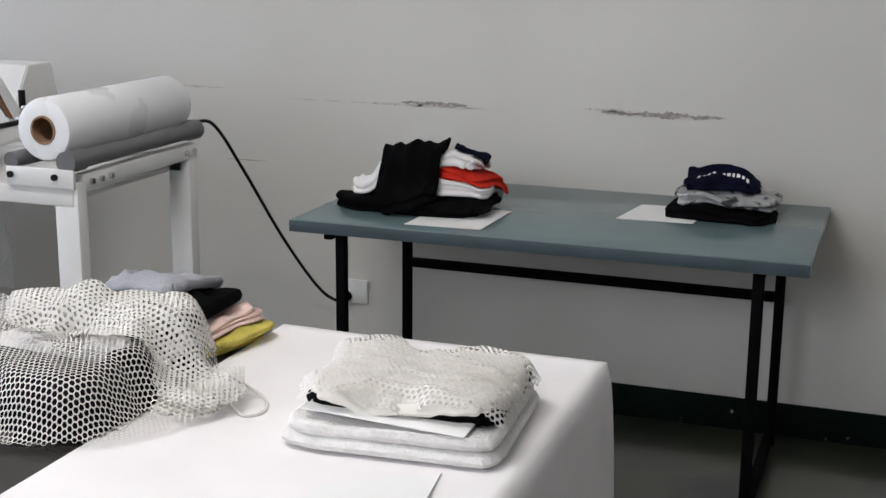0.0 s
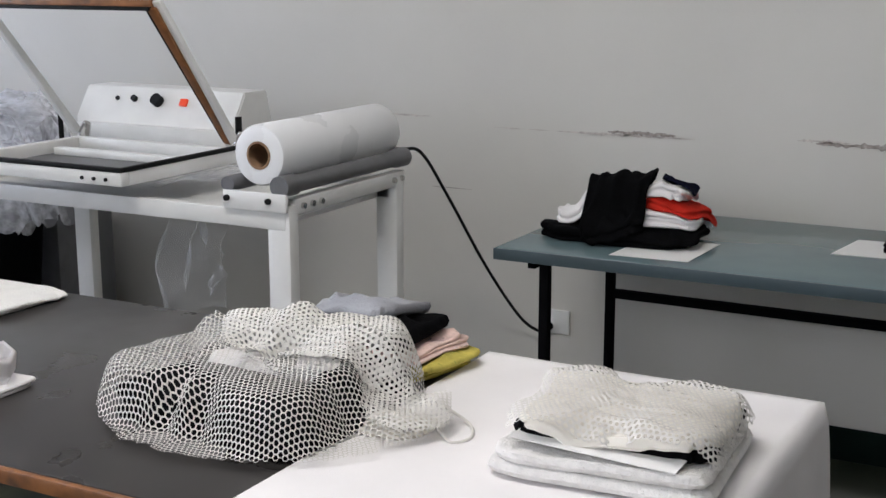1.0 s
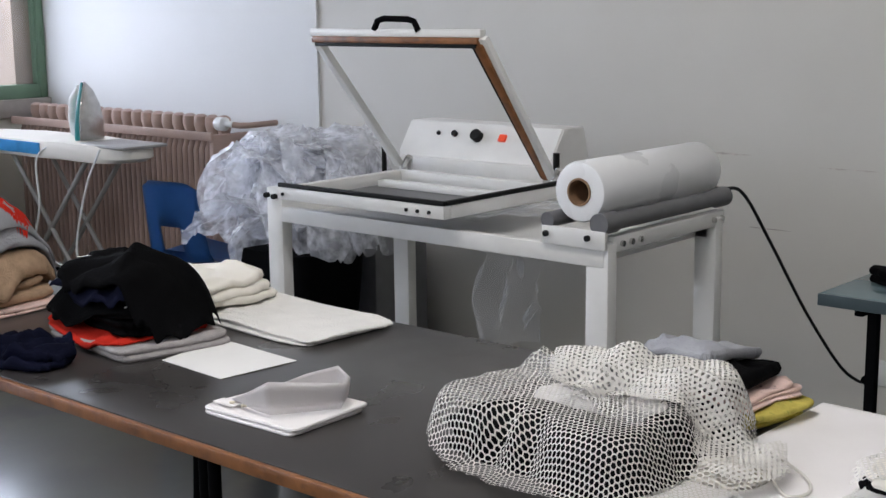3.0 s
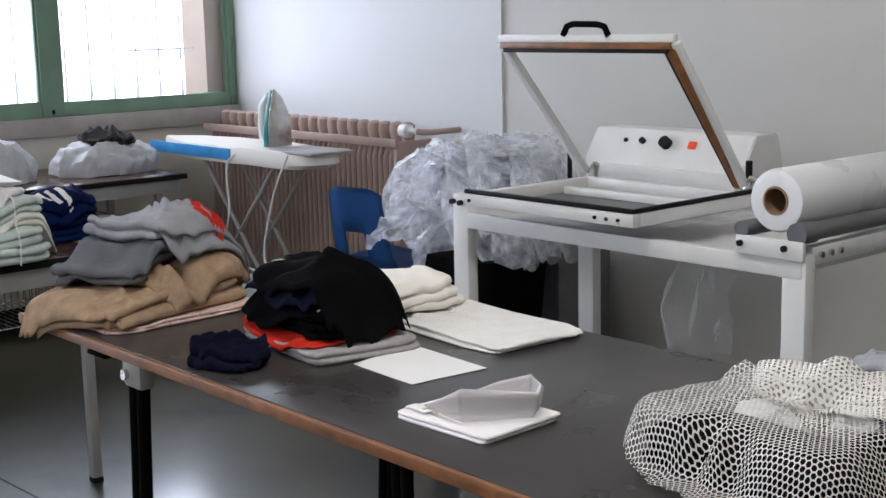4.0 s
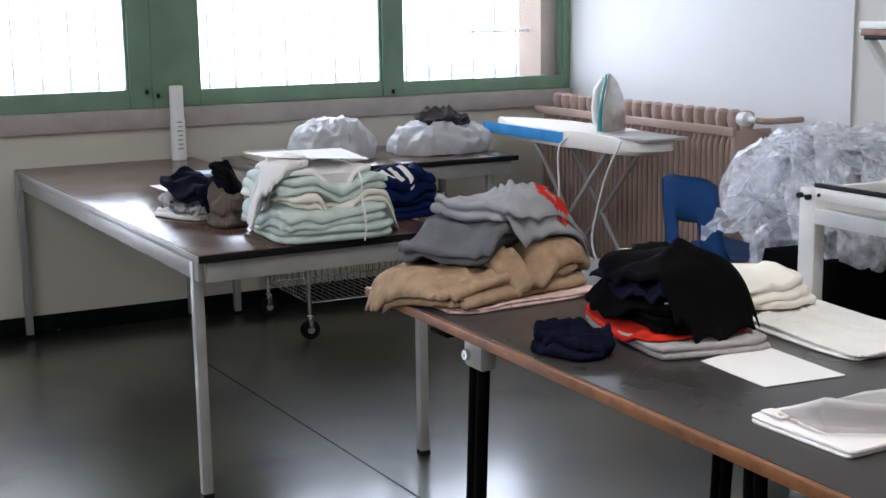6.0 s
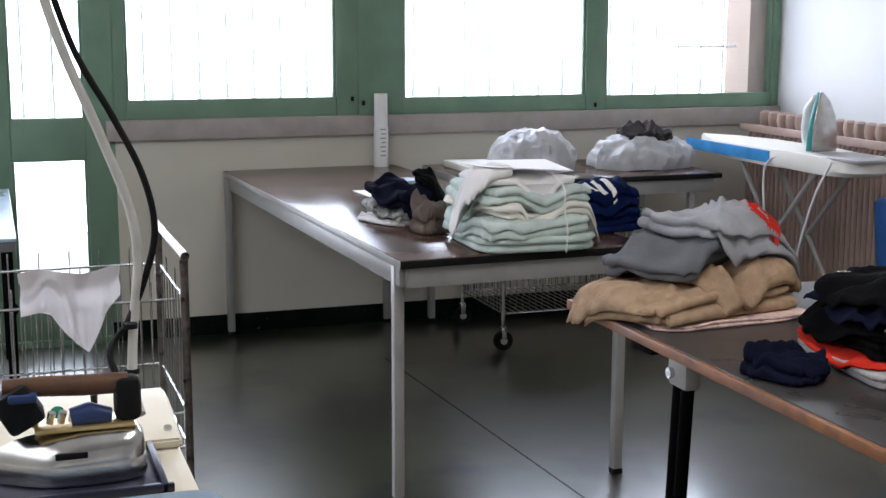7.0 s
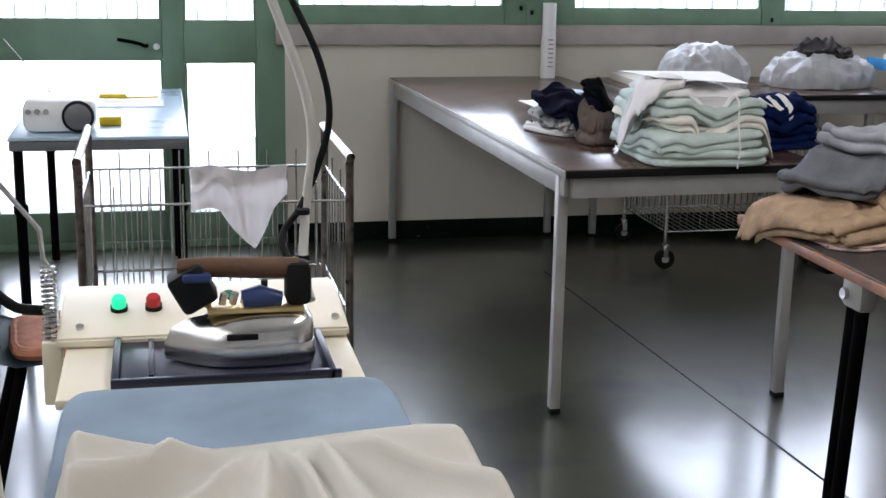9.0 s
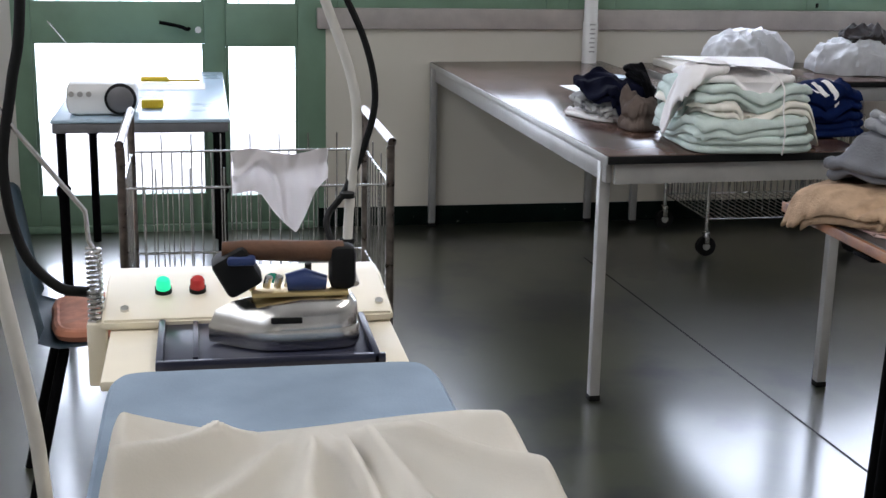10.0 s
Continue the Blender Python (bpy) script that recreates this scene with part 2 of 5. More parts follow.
def sweep(points, r, sides=8, bm=None, smooth_steps=0, squash=None):
    """A tube along points; r is one radius or one for each point."""
    bm = bm or bmesh.new()
    ps = [Vector(p) for p in points]
    if smooth_steps:
        out = []
        for i in range(len(ps) - 1):
            a, b, c, d = ps[max(i - 1, 0)], ps[i], ps[i + 1], ps[min(i + 2, len(ps) - 1)]
            for k in range(smooth_steps):
                t = k / smooth_steps
                out.append(0.5 * ((2 * b) + (c - a) * t + (2 * a - 5 * b + 4 * c - d) * t * t + (3 * b - a - 3 * c + d) * t ** 3))
        ps = out + [ps[-1]]
    rings, side = [], None
    for i, p in enumerate(ps):
        d = (ps[min(i + 1, len(ps) - 1)] - ps[max(i - 1, 0)]).normalized()
        if side is None:
            side = d.orthogonal().normalized()
        side = (side - d * side.dot(d)).normalized()
        up = d.cross(side)
        rad = r if not isinstance(r, (list, tuple)) else r[i]
        rings.append([bm.verts.new(p + rad * (math.cos(a) * side + math.sin(a) * up)) for a in (2 * math.pi * k / sides for k in range(sides))])
    for a, b in zip(rings, rings[1:]):
        for k in range(sides):
            bm.faces.new((a[k], a[(k + 1) % sides], b[(k + 1) % sides], b[k]))
    bm.faces.new(rings[0][::-1])
    bm.faces.new(rings[-1])
    return bm


def rod(p, q, r, sides=10, bm=None):
    return sweep([p, q], r, sides, bm)


def rings_mesh(rings, bm=None, cap=True):
    bm = bm or bmesh.new()
    vs = [[bm.verts.new(p) for p in ring] for ring in rings]
    n = len(vs[0])
    for a, b in zip(vs, vs[1:]):
        for k in range(n):
            bm.faces.new((a[k], a[(k + 1) % n], b[(k + 1) % n], b[k]))
    if cap:
        bm.faces.new(vs[0][::-1])
        bm.faces.new(vs[-1])
    return bm


def oval(a, n):
    c, s = math.cos(a), math.sin(a)
    return math.copysign(abs(c) ** (2 / n), c), math.copysign(abs(s) ** (2 / n), s)


def crease(p, f):
    return 1 - 2 * abs(noise.noise(p * f))


def ridge(p, f):
    return max(0.0, 1 - 5 * abs(noise.noise(p * f)))


def lump(cx, cy, z0, w, d, h, seed=0, rot=0.0, wr=0.02, n=2.6, f=7.0, N=72, K=16, bm=None, peak=1.0):
    """A crumpled heap of cloth or a filled bag, resting on z0."""
    off = Vector((seed * 3.1, seed * 5.3, seed * 1.7))
    R = Matrix.Rotation(radians(rot), 3, "Z")
    rings = []
    for k in range(K + 1):
        th = radians(100) * (1 - k / K)
        sr, cz = math.sin(th) ** 0.8, max(0, math.cos(th)) ** (peak * 0.62)
        ring = []
        for i in range(N):
            ox, oy = oval(2 * math.pi * i / N, n)
            p = Vector((ox * w / 2 * max(sr, 0.02), oy * d / 2 * max(sr, 0.02), h * cz))
            q = p + off
            v = noise.noise_vector(q * f * 0.7) * wr * 1.3
            c = crease(Vector((q.x, q.y * 1.5, q.z * 0.6)) + v, f * 1.2) * wr * 1.0 + crease(q, f * 2.6) * wr * 0.5
            o = Vector((p.x, p.y, p.z * 1.5))
            if o.length > 1e-6:
                o.normalize()
            p = p + v + o * c
            p = R @ p
            ring.append(Vector((cx + p.x, cy + p.y, max(z0 + 0.0005, z0 + p.z))))
        rings.append(ring)
    return rings_mesh(rings, bm)


class Pile:
    """The height of a pile as it grows: each garment settles on what lies below it and droops past its edges."""

    def __init__(self, x0, x1, y0, y1, z, step=0.008):
        self.x0, self.y0, self.z, self.step = x0, y0, z, step
        self.h = np.full((int((x1 - x0) / step) + 2, int((y1 - y0) / step) + 2), float(z))

    def edge(self, y, depth):
        """The table ends here: cloth past this line hangs down."""
        self.h[:, :max(0, int((y - self.y0) / self.step))] = self.z - depth

    def settle(self, wide):
        h = self.h
        for k in range(wide):
            p = np.pad(h, 1, mode="edge")
            h = np.maximum.reduce([p[1:-1, 1:-1], p[:-2, 1:-1], p[2:, 1:-1], p[1:-1, :-2], p[1:-1, 2:]])
        for k in range(wide * 2 + 2):
            p = np.pad(h, 1, mode="edge")
            h = (p[1:-1, 1:-1] * 2 + p[:-2, 1:-1] + p[2:, 1:-1] + p[1:-1, :-2] + p[1:-1, 2:]) / 6
        self.soft = h

    def under(self, x, y):
        h = self.soft
        a, b = (x - self.x0) / self.step, (y - self.y0) / self.step
        a, b = min(max(a, 0), h.shape[0] - 1.001), min(max(b, 0), h.shape[1] - 1.001)
        i, j = int(a), int(b)
        a, b = a - i, b - j
        return (h[i, j] * (1 - a) + h[i + 1, j] * a) * (1 - b) + (h[i, j + 1] * (1 - a) + h[i + 1, j + 1] * a) * b

    def add(self, bm):
        g = np.full_like(self.h, -9)
        for v in bm.verts:
            i, j = int((v.co.x - self.x0) / self.step), int((v.co.y - self.y0) / self.step)
            if 0 <= i < g.shape[0] and 0 <= j < g.shape[1]:
                g[i, j] = max(g[i, j], v.co.z)
        p = np.pad(g, 1, mode="edge")
        g = np.maximum.reduce([p[1:-1, 1:-1], p[:-2, 1:-1], p[2:, 1:-1], p[1:-1, :-2], p[1:-1, 2:]])
        self.h = np.maximum(self.h, g)


def lay(pile, cx, cy, w, d, h, layers=2, rot=0.0, seed=0, wr=0.006, n=7.0, shift=0.012, dome=0.0, creases=8, ragged=0.05, wide=2, N=132):
    """Folded cloth laid on a pile: plies with rolled edges, long creases, an uneven outline."""
    rnd = random.Random(seed * 7 + 1)
    R = Matrix.Rotation(radians(rot), 2)
    pile.settle(wide)
    t = h / layers
    lines = []
    for k in range(creases):
        a = rnd.uniform(0, math.pi)
        lines.append((rnd.uniform(-0.4, 0.4) * w, rnd.uniform(-0.4, 0.4) * d, math.cos(a), math.sin(a), rnd.uniform(0.006, 0.018), rnd.uniform(0.06, 0.2), rnd.choice((-1, 1, 1)) * rnd.uniform(0.5, 1.2)))

    def put(scale, ins, dx, dy, z, a, ply, top):
        ox, oy = oval(a, n)
        swell = 1 + ragged * (noise.noise(Vector((math.cos(a) * 1.4, math.sin(a) * 1.4, seed * 3.3 + ply * 0.35))) + 0.6 * noise.noise(Vector((math.cos(a) * 5, math.sin(a) * 5, seed + ply * 1.7))))
        x, y = ox * (w / 2 * scale * swell - ins) + dx, oy * (d / 2 * scale * swell - ins) + dy
        q = Vector((x + seed * 3.7, y + seed * 1.9, seed * 0.7))
        wave = 0.0
        for lx, ly, c, sn, wd, ln, am in lines:
            across, along = (x - lx) * -sn + (y - ly) * c, (x - lx) * c + (y - ly) * sn
            across += 0.012 * noise.noise(Vector((along * 9, lx * 20, seed)))
            if abs(across) < 3 * wd and abs(along) < 2.5 * ln:
                wave += am * math.exp(-(across / wd) ** 2 - (along / ln) ** 2)
        up = z / h
        v = noise.noise_vector(q * 9 + Vector((0, 0, z * 40))) * wr * 0.7 + noise.noise_vector(q * 22 + Vector((0, 0, z * 60))) * wr * 0.35
        sag = noise.noise(q * 5 + Vector((0, 0, ply * 0.6))) * wr * 2.0 * min(1, up * 1.3)
        edge = (1 - math.cos(min(1.0, max(0, scale)) ** 6 * math.pi / 2)) if top else 1
        p = R @ Vector((x + v.x, y + v.y))
        px, py = cx + p.x, cy + p.y
        lift = dome * max(0, 1 - (x / (w / 2)) ** 2 - (y / (d / 2)) ** 2) * up
        return Vector((px, py, max(pile.under(px, py) + 0.0008, pile.under(px, py) + z + sag + (wave * 1.5 * wr + v.z) * min(1, up) + lift - (0.25 * t * edge if top else 0))))

    rings = []
    dx = dy = 0
    k = 1
    for L in range(layers):
        dx, dy = rnd.uniform(-shift, shift), rnd.uniform(-shift, shift)
        k = 1 - rnd.uniform(0, 0.05)
        for ph in (-78, -45, 0, 45, 78):
            rings.append([put(k, (1 - math.cos(radians(ph))) * t * 0.55, dx, dy, t * (L + 0.5 + 0.5 * math.sin(radians(ph))), 2 * math.pi * i / N, L, False) for i in range(N)])
    ins = (1 - math.cos(radians(78))) * t * 0.55
    for sc in (0.96, 0.92, 0.88, 0.83, 0.78, 0.72, 0.66, 0.6, 0.53, 0.46, 0.39, 0.32, 0.24, 0.16, 0.08, 0.02):
        rings.append([put(k * sc, ins * sc, dx, dy, h, 2 * math.pi * i / N, layers - 1, True) for i in range(N)])
    bm = rings_mesh(rings)
    pile.add(bm)
    return bm


def decal(bm_under, cx, cy, along, across, inside, nu=30, nv=16, lift=0.0016):
    """A print lying on cloth: a patch dropped on what is below it, cut to a shape."""
    tree = bvhtree.BVHTree.FromBMesh(bm_under)
    bm = bmesh.new()
    g = {}
    for i in range(nu + 1):
        for j in range(nv + 1):
            u, v = 2 * i / nu - 1, 2 * j / nv - 1
            p = Vector((cx + along[0] * u + across[0] * v, cy + along[1] * u + across[1] * v, 3))
            hit = tree.ray_cast(p, Vector((0, 0, -1)))[0]
            if hit:
                g[i, j] = bm.verts.new(hit + Vector((0, 0, lift)))
    for i in range(nu):
        for j in range(nv):
            q = [g.get(c) for c in ((i, j), (i + 1, j), (i + 1, j + 1), (i, j + 1))]
            if all(q) and inside(2 * (i + 0.5) / nu - 1, 2 * (j + 0.5) / nv - 1):
                bm.faces.new(q)
    for v in [v for v in bm.verts if not v.link_faces]:
        bm.verts.remove(v)
    return bm


def sheet(corners, t=0.0012, curl=0.0, bm=None):
    """A sheet of paper on four corners, in order, with a slight curl."""
    bm = bm or bmesh.new()
    a, b, c, d = [Vector(p) for p in corners]
    n, grid = 8, []
    for lift in (0, t):
        rows = []
        for i in range(n + 1):
            u = i / n
            rows.append([bm.verts.new(a.lerp(b, u).lerp(d.lerp(c, u), v / n) + Vector((0, 0, lift + curl * (abs(u - 0.5) * 2) ** 3 * (v / n)))) for v in range(n + 1)])
        grid.append(rows)
    for s, rows in enumerate(grid):
        for i in range(n):
            for j in range(n):
                q = (rows[i][j], rows[i + 1][j], rows[i + 1][j + 1], rows[i][j + 1])
                bm.faces.new(q if s else q[::-1])
    lo, hi = grid
    rim = [(i, 0) for i in range(n)] + [(n, j) for j in range(n)] + [(i, n) for i in range(n, 0, -1)] + [(0, j) for j in range(n, 0, -1)]
    for k, (i, j) in enumerate(rim):
        i2, j2 = rim[(k + 1) % len(rim)]
        bm.faces.new((lo[i][j], lo[i2][j2], hi[i2][j2], hi[i][j]))
    return bm


def net(place, span_x, span_y, cell=0.0095, hole=0.66, bm=None):
    """A net of hexagonal holes; place(a, b) lays a point of the flat net onto the bag, or gives None outside it."""
    bm = bm or bmesh.new()
    verts = {}

    def vert(a, b):
        key = (round(a, 5), round(b, 5))
        if key not in verts:
            p = place(a, b)
            verts[key] = bm.verts.new(p) if p is not None else None
        return verts[key]

    R = cell / math.sqrt(3)
    ny = int(span_y / (1.5 * R)) + 1
    nx = int(span_x / cell) + 1
    for j in range(-ny, ny + 1):
        for i in range(-nx, nx + 1):
            cx, cy = (i + (j % 2) * 0.5) * cell, j * 1.5 * R
            outer = [vert(cx + R * math.sin(k * math.pi / 3), cy + R * math.cos(k * math.pi / 3)) for k in range(6)]
            if any(v is None for v in outer):
                continue
            mid = sum((v.co for v in outer), Vector()) / 6
            inner = [bm.verts.new(mid.lerp(v.co, hole)) for v in outer]
            for k in range(6):
                bm.faces.new((outer[k], outer[(k + 1) % 6], inner[(k + 1) % 6], inner[k]))
    return bm


# ---- the room ----
def wall_piece(name, x0, x1, y0, y1, z0, z1, material, label="", bev=0.0):
    return solid(name, box(x0, x1, y0, y1, z0, z1, bev), material, label or "plain painted wall", "wall", kind="structure")


solid("floor", box(WALL_X, EAST, SOUTH, WALL_Y, -0.1, 0), M_FLOOR, "polished dark green-grey floor with faint stains", "floor", kind="structure")
solid("ceiling", box(WALL_X, EAST, SOUTH, WALL_Y, TOP, TOP + 0.15), M_CEIL, "plain white ceiling", "ceiling", kind="structure")
solid("ground", box(-60, WALL_X - 0.32, -60, 60, -0.25, -0.1), M_SILL, "pale paved ground outside", "ground", kind="structure")
bd = bpy.data.materials.new("hazy bright sky")
bd.use_nodes = True
bd.node_tree.nodes.remove(bd.node_tree.nodes["Principled BSDF"])
em = bd.node_tree.nodes.new("ShaderNodeEmission")
em.inputs[0].default_value, em.inputs[1].default_value = (0.865, 0.93, 1.14, 1), SKY
bd.node_tree.links.new(em.outputs[0], bd.node_tree.nodes["Material Output"].inputs[0])
bm = bmesh.new()
bm.faces.new([bm.verts.new(p) for p in ((-10.5, -12, -0.1), (-10.5, 16, -0.1), (-10.5, 16, 7), (-10.5, -12, 7))])
solid("backdrop", bm, bd, "overexposed hazy daylight outside the windows", "sky", kind="structure", smooth=False)
for a, b in (((-5.95, 1.352), (-3.0, 1.503)), ((-3.0, 1.503), (1.5, 1.73))):
    a, b = Vector((*a, 0.001)), Vector((*b, 0.001))
    s = (b - a).normalized().cross(Vector((0, 0, 1))) * 0.004
    bm = bmesh.new()
    vs = [bm.verts.new(p) for p in (a - s, b - s, b + s, a + s)]
    bm.faces.new(vs)
    solid("floor_joint", bm, M_RUBBER, "thin dark joint in the floor", "joint", kind="structure")
wall_piece("wall_north", -4.595, EAST, WALL_Y, WALL_Y + 0.2, 0, TOP, M_WALL, "off-white painted wall with scuffs and peeled paint")
wall_piece("wall_north_recess", WALL_X, -4.595, WALL_Y - 0.012, WALL_Y + 0.2, 0, TOP, M_WHITEWALL, "white painted wall behind the radiator")
wall_piece("wall_east", EAST, EAST + 0.2, SOUTH, WALL_Y, 0, TOP, M_WALL)
# unseen south wall; its opening is made up to let the fill lamp in
SX0, SX1, SZ0, SZ1 = -5.0, -0.2, 1.6, 2.95
wall_piece("wall_south_low", WALL_X, EAST, SOUTH - 0.2, SOUTH, 0, SZ0, M_WALL)
wall_piece("wall_south_high", WALL_X, EAST, SOUTH - 0.2, SOUTH, SZ1, TOP, M_WALL)
wall_piece("wall_south_west", WALL_X, SX0, SOUTH - 0.2, SOUTH, SZ0, SZ1, M_WALL)
wall_piece("wall_south_east", SX1, EAST, SOUTH - 0.2, SOUTH, SZ0, SZ1, M_WALL)
wall_piece("wall_west_low", WALL_X - 0.3, WALL_X, 0.29, WALL_Y - 0.012, 0, 0.895, M_CREAMWALL, "cream painted wall below the windows")
wall_piece("wall_west_far", WALL_X - 0.3, WALL_X, SOUTH, -1.0, 0, TOP, M_WALL)
WIN_TOP = 2.45
wall_piece("wall_west_high", WALL_X - 0.3, WALL_X, -1.0, WALL_Y - 0.012, WIN_TOP, TOP, M_WALL)
wall_piece("wall_outer_reveal", WALL_X - 0.3, WALL_X - 0.07, WALL_Y - 0.15, WALL_Y + 0.1, 0.9, WIN_TOP, M_REVEAL, "brown plastered outer window reveal")
wall_piece("window_sill", WALL_X - 0.3, WALL_X + 0.035, 0.29, WALL_Y - 0.012, 0.895, 0.985, M_SILL, "grey-beige stone window sill", 0.006)
solid("baseboard_north", box(-4.595, EAST, WALL_Y - 0.012, WALL_Y, 0.0, 0.1, 0.003), M_BASE, "chipped black-green painted baseboard", "baseboard", kind="structure")
solid("baseboard_west", box(WALL_X, WALL_X + 0.012, 0.29, WALL_Y - 0.02, 0.0, 0.088, 0.003), M_BASE, "chipped dark green painted baseboard", "baseboard", kind="structure")


def irregular(x0, x1, z, h, seed, bm=None):
    bm = bm or bmesh.new()
    n, up, lo = 110, [], []
    for i in range(n + 1):
        u = i / n
        env = math.sin(math.pi * u) ** 0.5
        x = x0 + (x1 - x0) * u
        a = 0.42 + 0.6 * noise.noise(Vector((u * 6, seed, 0))) + 0.5 * noise.noise(Vector((u * 31, seed, 0)))
        b = 0.42 + 0.6 * noise.noise(Vector((u * 8, seed, 5))) + 0.5 * noise.noise(Vector((u * 27, seed, 5)))
        y = WALL_Y - 0.0025
        up.append(bm.verts.new((x, y, z + h * env * max(0.05, a))))
        lo.append(bm.verts.new((x, y, z - h * env * max(0.05, b))))
    for i in range(n):
        bm.faces.new((lo[i], lo[i + 1], up[i + 1], up[i]))
    return bm


for k, (x0, x1, z, h, m) in enumerate(((-1.347, -0.98, 0.932, 0.016, M_PEEL), (-1.98, -1.76, 0.93, 0.012, M_PEEL), (-2.38, -2.17, 0.922, 0.004, M_PEELW),
                                       (-2.16, -1.70, 0.922, 0.008, M_PEELW), (-2.60, -2.45, 0.712, 0.003, M_PEEL), (-1.40, -1.25, 0.938, 0.008, M_PEELW), (-2.78, -2.60, 0.945, 0.006, M_PEELW))):
    solid("peeled_paint", irregular(x0, x1, z, h, k * 3.3), m, "patch of peeled paint on the wall", "peeled paint", kind="structure")

cl = thing("ceiling_light", (LAMP_X, LAMP_Y, TOP), "white fluorescent ceiling light with a plain diffuser", "ceiling light")
part("housing", box(LAMP_X - 0.78, LAMP_X + 0.78, LAMP_Y - 0.18, LAMP_Y + 0.18, LAMP_Z + 0.004, TOP, 0.008), M_WHITEM, cl)
part("diffuser", box(LAMP_X - 0.75, LAMP_X + 0.75, LAMP_Y - 0.15, LAMP_Y + 0.15, LAMP_Z - 0.008, LAMP_Z + 0.003, 0.002), M_TUBE, cl, "glowing white diffuser")

# windows
XF0, XF1 = WALL_X - 0.07, WALL_X + 0.004


def window_unit(name, y0, y1, z0, z1, panes, label):
    """A green frame with one opening for each pane (y0, y1, z0, z1)."""
    w = thing(name, (WALL_X, (y0 + y1) / 2, z0), label, "window", kind="structure")
    cols = sorted({(p[0], p[1]) for p in panes})
    last = y0
    for a, b in cols:
        part("stile", box(XF0, XF1, last, a, z0, z1, 0.005), M_GREEN, w)
        last = b
    part("stile", box(XF0, XF1, last, y1, z0, z1, 0.005), M_GREEN, w)
    for a, b in cols:
        low = z0
        for p in sorted(q for q in panes if (q[0], q[1]) == (a, b)):
            part("rail", box(XF0 + 0.003, XF1 - 0.004, a, b, low, p[2], 0.004), M_GREEN, w)
            low = p[3]
            g = part("pane", box(WALL_X - 0.034, WALL_X - 0.030, a - 0.005, b + 0.005, p[2] - 0.005, p[3] + 0.005), M_GLASS, w, "clear glass pane", False)
            g.visible_shadow = False
            for q in ((a, a + 0.012, p[2], p[3]), (b - 0.012, b, p[2], p[3])):
                part("bead", box(XF1 - 0.03, XF1 - 0.012, *q, 0.002), M_GREEN, w)
        part("rail", box(XF0 + 0.003, XF1 - 0.004, a, b, low, z1, 0.004), M_GREEN, w)
    return w


w1 = window_unit("window_1", 0.33, 1.43, 0.985, WIN_TOP, [(0.385, 1.326, 1.07, 2.39)], "wide sage green window frame with clear glass")
w2 = window_unit("window_2", 1.43, WALL_Y - 0.012, 0.985, WIN_TOP, [(1.65, 2.58, 1.062, 2.39), (2.69, 3.632, 1.055, 2.39)], "double sage green window frame with clear glass")
d1 = window_unit("door_1", -1.0, 0.33, 0.0, WIN_TOP, [(-0.92, -0.197, 0.165, 0.826), (-0.92, -0.197, 1.006, 2.39), (-0.105, 0.207, 0.152, 0.813), (-0.105, 0.207, 1.0, 2.39)],
                 "sage green glazed door with a sidelight")
for win, y, z in ((w2, 1.452, 1.03), (w2, 2.632, 1.0), (w2, 3.66, 1.25), (w1, 1.40, 1.05)):
    part("hinge", rod((WALL_X + 0.008, y, z), (WALL_X + 0.008, y, z + 0.09 if z > 1.2 else z + 0.02), 0.007), M_GREEN if z > 1.2 else M_RUBBER, win, "small dark hinge pin")
bm = sweep([(WALL_X + 0.01, -0.262, 0.893), (WALL_X + 0.05, -0.262, 0.893), (WALL_X + 0.055, -0.275, 0.895), (WALL_X + 0.05, -0.30, 0.905), (WALL_X + 0.05, -0.385, 0.922)], 0.008, 8, smooth_steps=4)
part("door_handle", bm, M_BLACKM, d1, "black lever handle")
part("keyhole_plate", rod((WALL_X + 0.003, -0.222, 0.887), (WALL_X + 0.009, -0.222, 0.887), 0.014, 16), M_WHITEP, d1, "small white keyhole plate")
part("threshold", box(WALL_X, WALL_X + 0.03, -0.98, 0.28, 0.0, 0.03, 0.004), M_GREEN, d1)


def grille(y0, y1, z0, z1, step):
    g = thing("window_grille", (WALL_X - 0.2, (y0 + y1) / 2, z0), "pale iron bars outside the window", "grille", "window grilles")
    k = int((y1 - y0) / step)
    for i in range(k + 1):
        y = y0 + (y1 - y0) * i / k
        part("bar", sweep([(WALL_X - 0.2, y, z0), (WALL_X - 0.2, y, z0 + 0.1), (WALL_X - 0.2, y, z0 + 0.16), (WALL_X - 0.2, y, z1)], [0.011, 0.010, 0.006, 0.006], 6), M_BARS, g)
    for z in ((z0 + 0.3, z0 + 1.1) if y1 > 3 else ()):
        part("cross_bar", box(WALL_X - 0.207, WALL_X - 0.193, max(y0, y1 - 0.45), y1, z - 0.006, z + 0.006), M_BARS, g)


grille(0.36, 1.36, 0.985, WIN_TOP, 0.125)
grille(1.63, 3.59, 0.985, WIN_TOP, 0.125)
grille(-0.95, 0.22, 0.86, WIN_TOP, 0.13)

